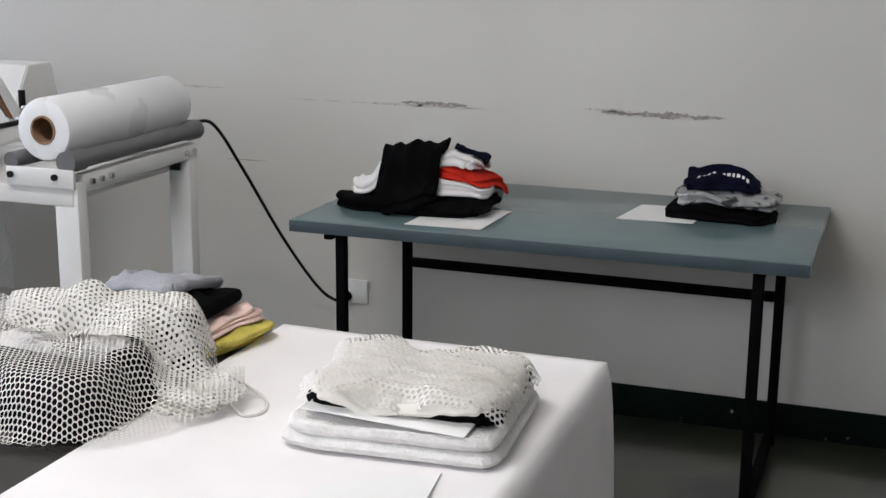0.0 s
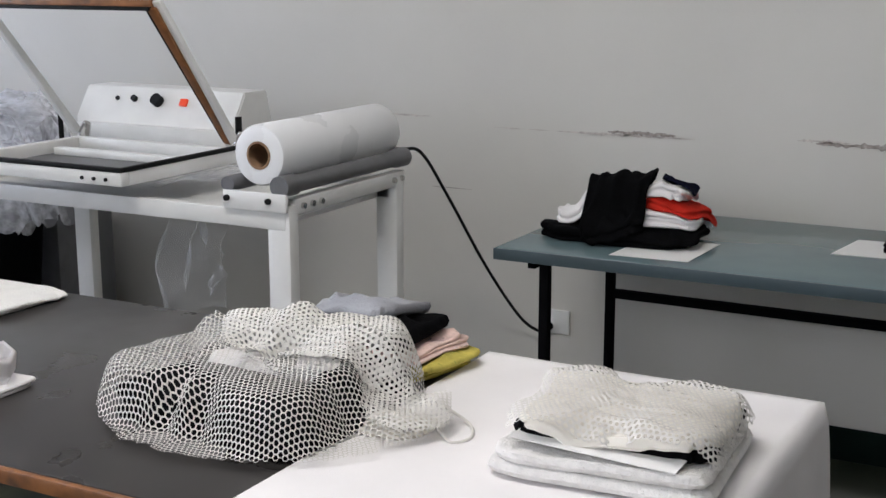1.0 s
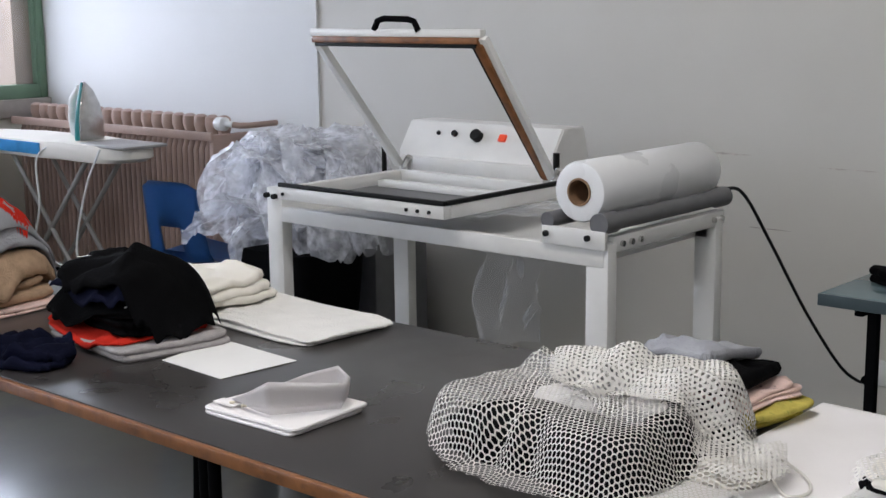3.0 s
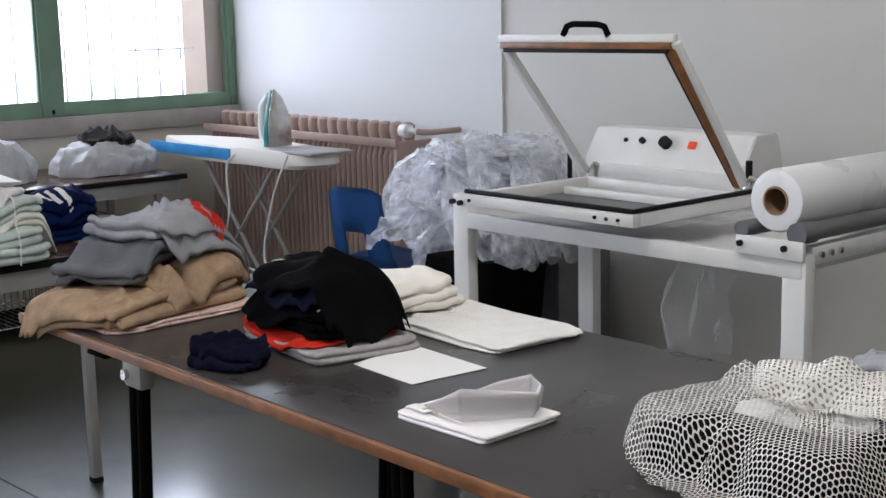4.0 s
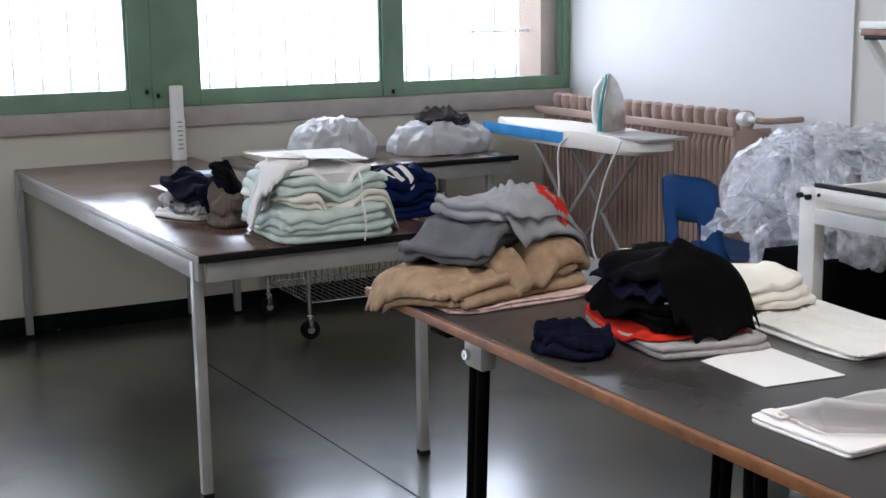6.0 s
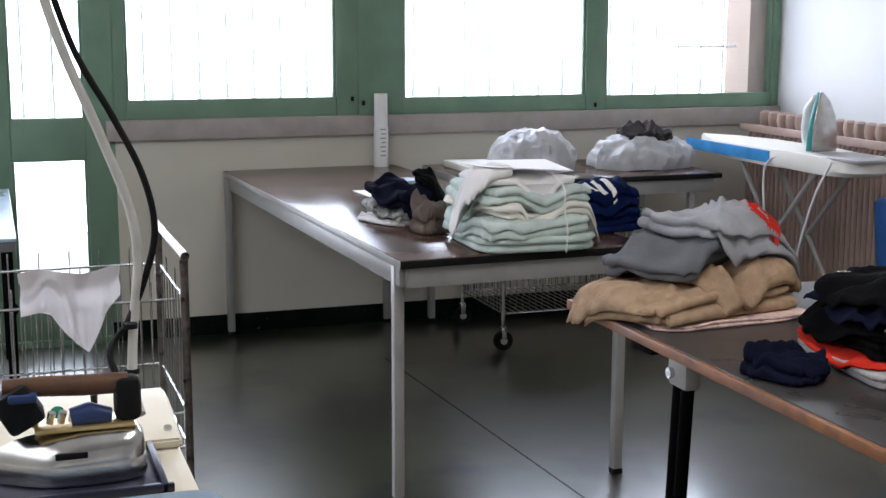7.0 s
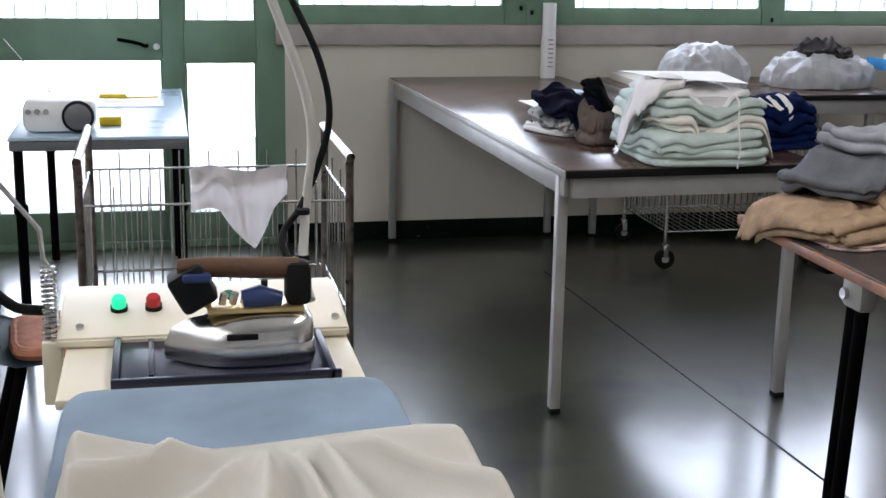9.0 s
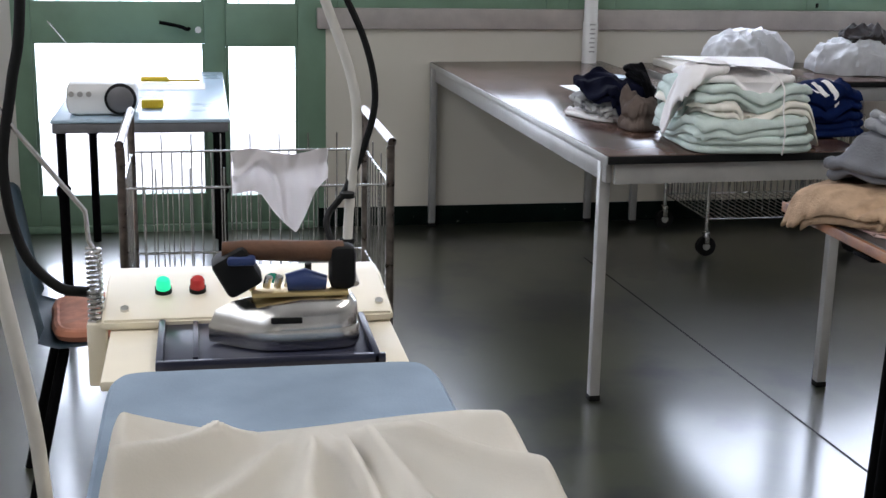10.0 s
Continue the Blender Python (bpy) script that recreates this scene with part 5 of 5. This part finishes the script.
part("end_panel", box(-4.99, -4.962, 3.40, 3.60, 0.02, 0.90, 0.006), M_RAD, r)
part("front_bar", box(-6.52, -4.955, 3.385, 3.40, 0.875, 0.912, 0.003), M_RAD, r, "pinkish-beige bar across the radiator")
v = part("valve", sweep([(-4.985, 3.45, 0.945), (-4.94, 3.45, 0.945), (-4.925, 3.45, 0.945), (-4.885, 3.45, 0.945)], [0.028, 0.03, 0.015, 0.013], 14), M_WHITEP, r, "white thermostat valve")
part("pipe", sweep([(-4.885, 3.45, 0.945), (-4.862, 3.46, 0.942), (-4.85, 3.5, 0.94), (-4.85, 3.66, 0.94)], 0.013, 10), M_RAD, v)

ib = thing("ironing_board", (-5.75, 3.13, 0), "folding ironing board with a blue and cream cover", "ironing board")


def board_outline(s, z):
    ps = []
    for k in range(48):
        a = 2 * math.pi * k / 48
        u = math.cos(a)
        wdt = 0.15 * (1 if u > -0.3 else max(0.2, 1 - ((-u - 0.3) / 0.7) ** 2 * 0.8))
        ps.append(Vector((-5.76 + 0.68 * u * s, 3.13 + wdt * s * math.copysign(abs(math.sin(a)) ** 0.6, math.sin(a)), z + 0.006 * noise.noise(Vector((u * 4, a, 1))))))
    return ps


part("cover", rings_mesh([board_outline(0.93, 0.80), board_outline(1.0, 0.82), board_outline(1.0, 0.86), board_outline(0.97, 0.873)]), M_CREAM, ib, "cream padded cover")
part("blue_stripe", box(-6.33, -5.62, 2.975, 2.985, 0.815, 0.866, 0.003, None, Matrix.Translation((0, 0.0, 0))), M_BLUEB, ib, "blue printed side of the cover")
part("iron_rest", box(-5.40, -5.06, 3.02, 3.24, 0.862, 0.876, 0.004), M_STEEL, ib)
for y in (3.04, 3.22):
    part("leg", rod((-6.1, y, 0.02), (-5.35, y, 0.81), 0.011), M_STEEL, ib)
    part("leg", rod((-5.25, y, 0.02), (-5.95, y, 0.81), 0.011), M_STEEL, ib)
for x in (-6.1, -5.25):
    part("foot_bar", rod((x, 2.98, 0.02), (x, 3.28, 0.02), 0.014), M_RUBBER, ib)
ir = thing("steam_iron", (-5.5, 3.12, 0.876), "white and teal steam iron standing on its heel", "iron")
bm = rings_mesh([[Vector((-5.47 + 0.012 * dx, 3.12 + w * oval(2 * math.pi * k / 24, 2.2)[1] * 0.055, z)) + Vector((oval(2 * math.pi * k / 24, 2.2)[0] * d, 0, 0)) for k in range(24)] for z, w, d, dx in ((0.877, 1.0, 0.03, 0), (0.93, 1, 0.03, 0.3), (1.0, 0.85, 0.028, 0.5), (1.06, 0.55, 0.024, 0.2), (1.10, 0.25, 0.016, -0.5), (1.122, 0.05, 0.006, -1.2))])
part("body", bm, M_TEALP, ir, "teal plastic body")
bm = rings_mesh([[Vector((-5.428 + 0.012 * dx, 3.12 + w * math.sin(2 * math.pi * k / 24) * 0.062, z)) + Vector((math.cos(2 * math.pi * k / 24) * 0.006, 0, 0)) for k in range(24)] for z, w, dx in ((0.877, 1.0, 0), (0.95, 1.0, 0.2), (1.03, 0.8, -0.2), (1.09, 0.45, -1.2), (1.125, 0.06, -3))])
part("soleplate", bm, M_CHROME, ir, "pale metal soleplate")
part("handle", sweep([(-5.50, 3.12, 0.885), (-5.555, 3.12, 0.905), (-5.57, 3.12, 0.97), (-5.55, 3.12, 1.05), (-5.50, 3.12, 1.10)], [0.018, 0.02, 0.018, 0.02, 0.014], 12, None, 0), M_WHITEP, ir, "white plastic handle")
for k, pts in enumerate(([(-5.52, 3.0, 0.87), (-5.63, 2.97, 0.8), (-5.60, 2.95, 0.6), (-5.65, 2.95, 0.42), (-5.5, 2.95, 0.36), (-5.3, 2.95, 0.34)], [(-5.2, 3.0, 0.86), (-5.27, 2.97, 0.7), (-5.35, 2.96, 0.45), (-5.30, 2.95, 0.34)])):
    part("power_cord", sweep(pts, 0.0048, 8, None, 6), M_WHITEP, ib, "white cloth-covered cord")


def shell_chair(base, mm, label, slot=True, seat_mat=None):
    """A one-piece plastic shell on four tube legs; it faces -y in its own axes."""
    c = thing("plastic_chair", base, label, "chair")

    def w(bm):
        bmesh.ops.transform(bm, matrix=base, verts=bm.verts)
        return bm
    bm = bmesh.new()
    prof = [(-0.21, 0.43), (-0.19, 0.445), (0.0, 0.43), (0.13, 0.425), (0.175, 0.44), (0.19, 0.48), (0.20, 0.53), (0.21, 0.58), (0.22, 0.65), (0.232, 0.735), (0.236, 0.765)]
    cols = 13
    g = []
    for k, (y, z) in enumerate(prof):
        back = k >= 5
        row = []
        for i in range(cols):
            u = -1 + 2 * i / (cols - 1)
            hw = 0.2 if not back else 0.162 - 0.003 * (k - 5) - (0.022 if k == len(prof) - 1 else 0)
            bend = 0.03 * u * u
            row.append(bm.verts.new((hw * u, y - bend * (1 if back else 0), z + (0 if back else bend * 0.5) - (0.018 * u ** 6 if k == len(prof) - 1 else 0))))
        g.append(row)
    for k in range(len(prof) - 1):
        for i in range(cols - 1):
            if slot and 5 <= k <= 6 and 4 <= i <= 7:
                continue
            bm.faces.new((g[k][i], g[k][i + 1], g[k + 1][i + 1], g[k + 1][i]))
    bmesh.ops.solidify(bm, geom=bm.faces[:], thickness=0.012)
    part("shell", w(bm), mm, c, "", "all")
    if seat_mat:
        part("cushion", w(lay(Pile(-0.3, 0.3, -0.3, 0.3, 0.436), 0, -0.02, 0.34, 0.32, 0.03, 1, 0, 5, wr=0.002, n=5, ragged=0.02)), seat_mat, c, "orange-brown seat cushion")
    for sx in (-1, 1):
        part("leg", w(rod((sx * 0.15, -0.12, 0.425), (sx * 0.2, -0.2, 0.0), 0.0125)), M_BLACKM, c)
        part("leg", w(rod((sx * 0.15, 0.12, 0.42), (sx * 0.2, 0.22, 0.0), 0.0125)), M_BLACKM, c)
    part("seat_bar", w(rod((-0.15, 0.12, 0.42), (0.15, 0.12, 0.42), 0.011)), M_BLACKM, c)
    return c


shell_chair(pose(-4.80, 3.22, 0, 0, 0, 188), M_BLUECH, "blue moulded plastic chair beside the radiator")

# ---- small table with a radio at the door ----
t = thing("small_table", (-5.8, -0.4, 0), "pale blue table on dark turned metal legs", "table")
RT = 0.72
bm = box(-6.5, -5.16, -0.70, -0.125, RT - 0.012, RT, 0.004)
part("tabletop", bm, M_LBLUE, t)
part("apron", box(-6.49, -5.165, -0.695, -0.13, RT - 0.045, RT - 0.013, 0.004), M_GREYP, t)
for x in (-5.19, -6.45):
    for y in (-0.67, -0.155):
        part("leg", sweep([(x, y, 0), (x, y, 0.46), (x, y, 0.47), (x, y, 0.49), (x, y, 0.50), (x, y, RT - 0.04)], [0.017, 0.017, 0.024, 0.024, 0.016, 0.016], 12), M_BLACKM, t)
rd = thing("portable_radio", (-5.3, -0.54, RT), "white portable radio with a round black speaker", "radio")
bm = box(-5.40, -5.23, -0.655, -0.425, RT + 0.001, RT + 0.115, 0.03)
part("case", bm, M_WHITEP, rd)
for y in (-0.478,):
    sp = part("speaker", sweep([(-5.235, y, RT + 0.058), (-5.222, y, RT + 0.058), (-5.218, y, RT + 0.058)], [0.052, 0.052, 0.046], 32), M_RUBBER, rd, "round black speaker ring")
    part("speaker_grille", sweep([(-5.219, y, RT + 0.058), (-5.212, y, RT + 0.058), (-5.209, y, RT + 0.058)], [0.044, 0.036, 0.01], 28), M_GREYP, sp)
for k in range(3):
    part("knob", rod((-5.235, -0.635 + 0.028 * k, RT + 0.075), (-5.222, -0.635 + 0.028 * k, RT + 0.075), 0.009, 12), M_STEEL, rd)
part("antenna", rod((-5.32, -0.56, RT + 0.115), (-5.25, -0.70, RT + 0.31), 0.002, 6), M_CHROME, rd)
solid("yellow_tape_measure", box(-5.46, -5.40, -0.42, -0.345, RT + 0.001, RT + 0.032, 0.006), M_YELP, "yellow tape measure on the pale blue table", "tool")
solid("paper_sheet", sheet([(-5.9, -0.45, RT + 0.001), (-5.9, -0.2, RT + 0.001), (-6.1, -0.2, RT + 0.001), (-6.1, -0.45, RT + 0.001)]), M_PAPER, "white paper on the pale blue table", "paper")
solid("screwdriver", sweep([(-6.15, -0.45, RT + 0.012), (-6.15, -0.35, RT + 0.012), (-6.15, -0.34, RT + 0.006), (-6.16, -0.22, RT + 0.006)], [0.010, 0.011, 0.004, 0.004], 10), M_YELP, "yellow-handled screwdriver on the table", "tool")

# ---- steam ironing station ----
st = thing("ironing_station", (-1.9, -0.15, 0), "cream steam ironing station with indicator lamps", "ironing station")
SY0, SY1 = -0.325, 0.008
part("cabinet", box(-2.50, -1.25, SY0 + 0.01, SY1 - 0.01, 0.03, 0.885, 0.008), M_BEIGE, st)
part("top_plate", box(-2.52, -2.14, SY0 - 0.004, SY1, 0.885, 0.897, 0.003), M_BEIGE, st)
for x in (-2.4, -1.35):
    for y in (SY0 + 0.05, SY1 - 0.05):
        part("foot", rod((x, y, 0), (x, y, 0.032), 0.02, 12), M_RUBBER, st)
bm = rings_mesh([[Vector((x, y, z)) for x, z in ((-2.315, 0.898), (-2.315, 0.910), (-2.44, 0.926), (-2.50, 0.926), (-2.50, 0.898))] for y in (SY0 - 0.014, SY1 + 0.002)])
bmesh.ops.bevel(bm, geom=bm.edges[:], offset=0.003, segments=2, affect="EDGES")
pn = part("control_panel", bm, M_BEIGE, st, "cream slanted control panel")
for y, mm, lab in ((-0.268, M_GLOWG, "lit green indicator lamp"), (-0.226, M_REDB, "red indicator lamp"), (-0.133, M_GREENB, "dark green push button")):
    b = part("indicator", sweep([(-2.395, y, 0.922), (-2.392, y, 0.936), (-2.391, y, 0.939)], [0.009, 0.009, 0.007], 20), mm, pn, lab)
    part("collar", sweep([(-2.397, y, 0.918), (-2.394, y, 0.927)], 0.0105, 20), M_RUBBER, b)
part("toggle_switch", sweep([(-2.395, -0.088, 0.919), (-2.394, -0.088, 0.929), (-2.394, -0.088, 0.931), (-2.392, -0.088, 0.954)], [0.010, 0.008, 0.004, 0.0045], 12), M_RUBBER, pn, "black toggle switch")
for y in (SY0 + 0.012, SY1 - 0.012):
    part("screw", rod((-2.345, y, 0.911), (-2.342, y, 0.918), 0.005, 10), M_CHROME, pn)


def pad_ring(inset, z):
    return [Vector((-1.645 + oval(2 * math.pi * k / 96, 18)[0] * (0.485 - inset), -0.146 + oval(2 * math.pi * k / 96, 18)[1] * (0.172 - inset), z)) for k in range(96)]


part("ironing_pad", rings_mesh([pad_ring(0.004, 0.8985), pad_ring(0, 0.902), pad_ring(0, 0.907), pad_ring(0.004, 0.911)]), M_PAD, st, "blue-grey padded ironing surface")
part("side_lamp", rod((-2.1, SY0 - 0.01, 0.80), (-2.1, SY0 + 0.012, 0.80), 0.014, 12), M_GREENB, st)


FOLDS = ((-1.05, 0.16, 0.026), (-0.62, 0.08, 0.028), (-0.36, 0.05, 0.014), (-0.14, 0.045, 0.022), (0.06, 0.03, 0.018), (0.26, 0.06, 0.024), (0.52, 0.05, 0.020), (0.85, 0.12, 0.024))


def drape(u, v):
    x = -1.95 + 0.015 * math.sin(v * 5) + 0.75 * u
    s = v * 2 - 1
    hw = 0.162 + 0.052 * u
    y = -0.124 + 0.045 * u + max(-1, min(1, s * 1.25)) * hw
    drop = max(0, abs(s) - 0.8) / 0.2
    q = Vector((x * 4 + y * 1.5, y * 6, 0))
    near = min(1, u / 0.1)
    ang = math.atan2(y + 0.11, u * 0.75 + 0.06)
    far = math.hypot(y + 0.11, u * 0.75)
    z = 0.914 + 0.002 * noise.noise(q * 2) - 0.16 * drop * drop
    for a, wd, am in FOLDS:
        k = (ang - a + 0.12 * noise.noise(Vector((far * 6, a * 5, 1)))) / wd
        z += near * am * math.exp(-k * k) * min(1, far / 0.08)
    z += near * 0.007 * max(0, crease(Vector((x * 2 + y, y * 3, 1)), 2.2))
    if v < 0.38 and u < 0.4:
        z += 0.035 * math.sin(math.pi * min(1, u / 0.4)) ** 0.7 * (0.38 - v) / 0.38
        x -= 0.05 * max(0, 0.3 - abs(v - 0.16)) * (1 - u / 0.4)
    return Vector((x, y + 0.008 * noise.noise(q * 1.3) + 0.03 * drop * (1 if s > 0 else -1), max(0.9125, z) if not drop else z))


bm = film_sheet(drape, 110, 90)
bmesh.ops.solidify(bm, geom=bm.faces[:], thickness=0.003)
solid("ironing_cloth", bm, M_CREAM, "cream crumpled cloth lying on the ironing pad", "cloth", smooth="all")

tr = thing("iron_rest_tray", (-2.27, -0.15, 0.898), "dark blue rubber tray under the iron", "tray")
part("mat", box(-2.385, -2.165, -0.268, -0.03, 0.898, 0.903, 0.002), M_NAVYP, tr)
for q in ((-2.39, -2.38, -0.272, -0.028), (-2.168, -2.160, -0.272, -0.02), (-2.38, -2.168, -0.272, -0.264)):
    part("rim", box(*q, 0.898, 0.909, 0.002), M_NAVYP, tr)
part("rim", box(-2.39, -2.16, -0.034, -0.026, 0.898, 0.910, 0.002), M_NAVYP, tr)
part("rib", box(-2.36, -2.18, -0.232, -0.226, 0.903, 0.907, 0.001), M_NAVYP, tr)

ir = thing("steam_press_iron", (-2.24, -0.13, 0.904), "chrome professional steam iron with a brown handle", "iron")


def sole(s, z, t0=0.0):
    ps = []
    for k in range(40):
        a = 2 * math.pi * k / 40
        u, w = math.cos(a), math.sin(a)
        half = 0.045 * (1 if u > 0 else max(0.0, 1 - (-u) ** 2.2))
        ps.append(Vector((-2.24 + s * half * math.copysign(abs(w) ** 0.5, w), -0.128 + t0 + s * 0.086 * math.copysign(abs(u) ** (0.6 if u > 0 else 1), u), z)))
    return ps


part("soleplate", rings_mesh([sole(0.98, 0.905), sole(1.0, 0.908), sole(1.0, 0.925), sole(0.98, 0.928)]), M_CHROME, ir, "worn steel soleplate")
part("body", rings_mesh([sole(0.97, 0.928), sole(0.94, 0.942, 0.003), sole(0.82, 0.952, 0.012), sole(0.62, 0.958, 0.024), sole(0.3, 0.961, 0.03)]), M_CHROME, ir, "polished chrome body")
part("top_plate", box(-2.262, -2.218, -0.165, -0.055, 0.961, 0.966, 0.001), M_BRASS, ir, "brass mounting plate")
part("vent", box(-2.20, -2.196, -0.145, -0.11, 0.936, 0.943, 0.001), M_RUBBER, ir)
part("knob", sweep([(-2.235, -0.125, 0.973), (-2.235, -0.105, 0.976), (-2.235, -0.08, 0.972)], [0.011, 0.014, 0.009], 14), M_BLUEP, ir, "blue plastic thermostat knob")
for k in range(3):
    part("fitting", rod((-2.235, -0.148 + 0.012 * k, 0.969), (-2.232, -0.145 + 0.012 * k, 0.982), 0.0045, 8), M_CHROME, ir)
part("rear_post", box(-2.256, -2.224, -0.076, -0.046, 0.965, 1.016, 0.008), M_RUBBER, ir, "black rear handle post")
part("front_bracket", sweep([(-2.24, -0.162, 0.966), (-2.24, -0.18, 0.985), (-2.24, -0.186, 1.0)], 0.005, 8), M_BRASS, ir)
part("front_post", box(-0.02, 0.02, -0.024, 0.02, -0.022, 0.026, 0.007, None, Matrix.Translation((-2.24, -0.178, 0.988)) @ Euler((0.5, 0, 0)).to_matrix().to_4x4()), M_RUBBER, ir, "black trigger housing")
part("trigger", box(-2.256, -2.214, -0.192, -0.16, 0.999, 1.009, 0.004), M_BLUEP, ir, "blue trigger")
part("handle", sweep([(-2.24, -0.197, 1.013), (-2.24, -0.17, 1.012), (-2.24, -0.11, 1.009), (-2.24, -0.06, 1.008)], [0.009, 0.0115, 0.0125, 0.012], 16), M_HANDLE, ir, "brown cork handle")
solid("steam_hose", sweep([(-2.25, -0.045, 0.965), (-2.28, -0.05, 0.995), (-2.3, -0.045, 1.06), (-2.3, -0.037, 1.135), (-2.3, -0.044, 1.20), (-2.3, -0.075, 1.29), (-2.3, -0.115, 1.395), (-2.3, -0.16, 1.55), (-2.32, -0.22, 1.75), (-2.36, -0.3, 1.85)], 0.0058, 10, None, 8), M_HOSE, "off-white steam hose rising from the iron", "hose", base=(-2.25, -0.05, 0.965))
bm = sweep([(-2.25, -0.05, 0.97), (-2.28, -0.075, 1.03), (-2.3, -0.052, 1.064), (-2.3, -0.03, 1.115), (-2.3, -0.016, 1.175), (-2.3, -0.028, 1.24), (-2.3, -0.06, 1.31), (-2.3, -0.103, 1.395), (-2.3, -0.15, 1.55), (-2.32, -0.22, 1.76), (-2.36, -0.3, 1.86)], 0.0042, 8, None, 8)
solid("iron_cable", bm, M_RUBBER, "black cable rising from the iron", "cable", base=(-2.25, -0.05, 0.97))
for z in (0.985, 1.005, 1.06):
    solid("cable_tie", rod((-2.288, -0.05, z), (-2.288, -0.05, z + 0.006), 0.009, 12), M_RUBBER, "black tie holding hose and cable", "cable tie", "hose ties")
po = thing("hose_stand", (-2.36, -0.34, 0.82), "steel wire hose stand with a coil spring", "hose stand")
part("clamp", box(-2.368, -2.338, -0.358, -0.335, 0.82, 0.90, 0.003), M_BEIGE, po)
bm = bmesh.new()
sweep([(-2.352 + 0.0085 * math.cos(k * 0.7), -0.347 + 0.0085 * math.sin(k * 0.7), 0.89 + 0.1 * k / 150) for k in range(151)], 0.0021, 5, bm)
part("coil_spring", bm, M_CHROME, po, "coil spring")
part("wire_rod", sweep([(-2.352, -0.347, 0.99), (-2.352, -0.352, 1.0), (-2.35, -0.354, 1.036), (-2.35, -0.426, 1.131), (-2.35, -0.5, 1.24), (-2.36, -0.42, 1.7), (-2.36, -0.3, 1.87)], 0.003, 8), M_CHROME, po)
solid("thick_black_cable", sweep([(-2.36, -0.36, 1.85), (-2.35, -0.40, 1.6), (-2.35, -0.414, 1.282), (-2.35, -0.429, 1.186), (-2.35, -0.444, 1.088), (-2.35, -0.428, 0.993), (-2.35, -0.39, 0.945), (-2.37, -0.355, 0.93), (-2.40, -0.336, 0.90)], 0.0065, 10, None, 8), M_RUBBER, "thick black cable hanging beside the ironing station", "cable", base=(-2.35, -0.4, 0.9))
solid("steam_pipe", sweep([(-1.97, -0.55, 1.9), (-2.0, -0.402, 1.048), (-2.0, -0.373, 0.832), (-2.0, -0.36, 0.6), (-2.0, -0.355, 0.0)], 0.0075, 10, None, 6), M_HOSE, "off-white pipe beside the ironing station", "pipe", base=(-2, -0.4, 0.0))
shell_chair(pose(-3.86, -0.43, 0, 0, 0, 186), M_TEALCH, "teal-grey plastic chair with an orange-brown cushion", False, M_SEATP)
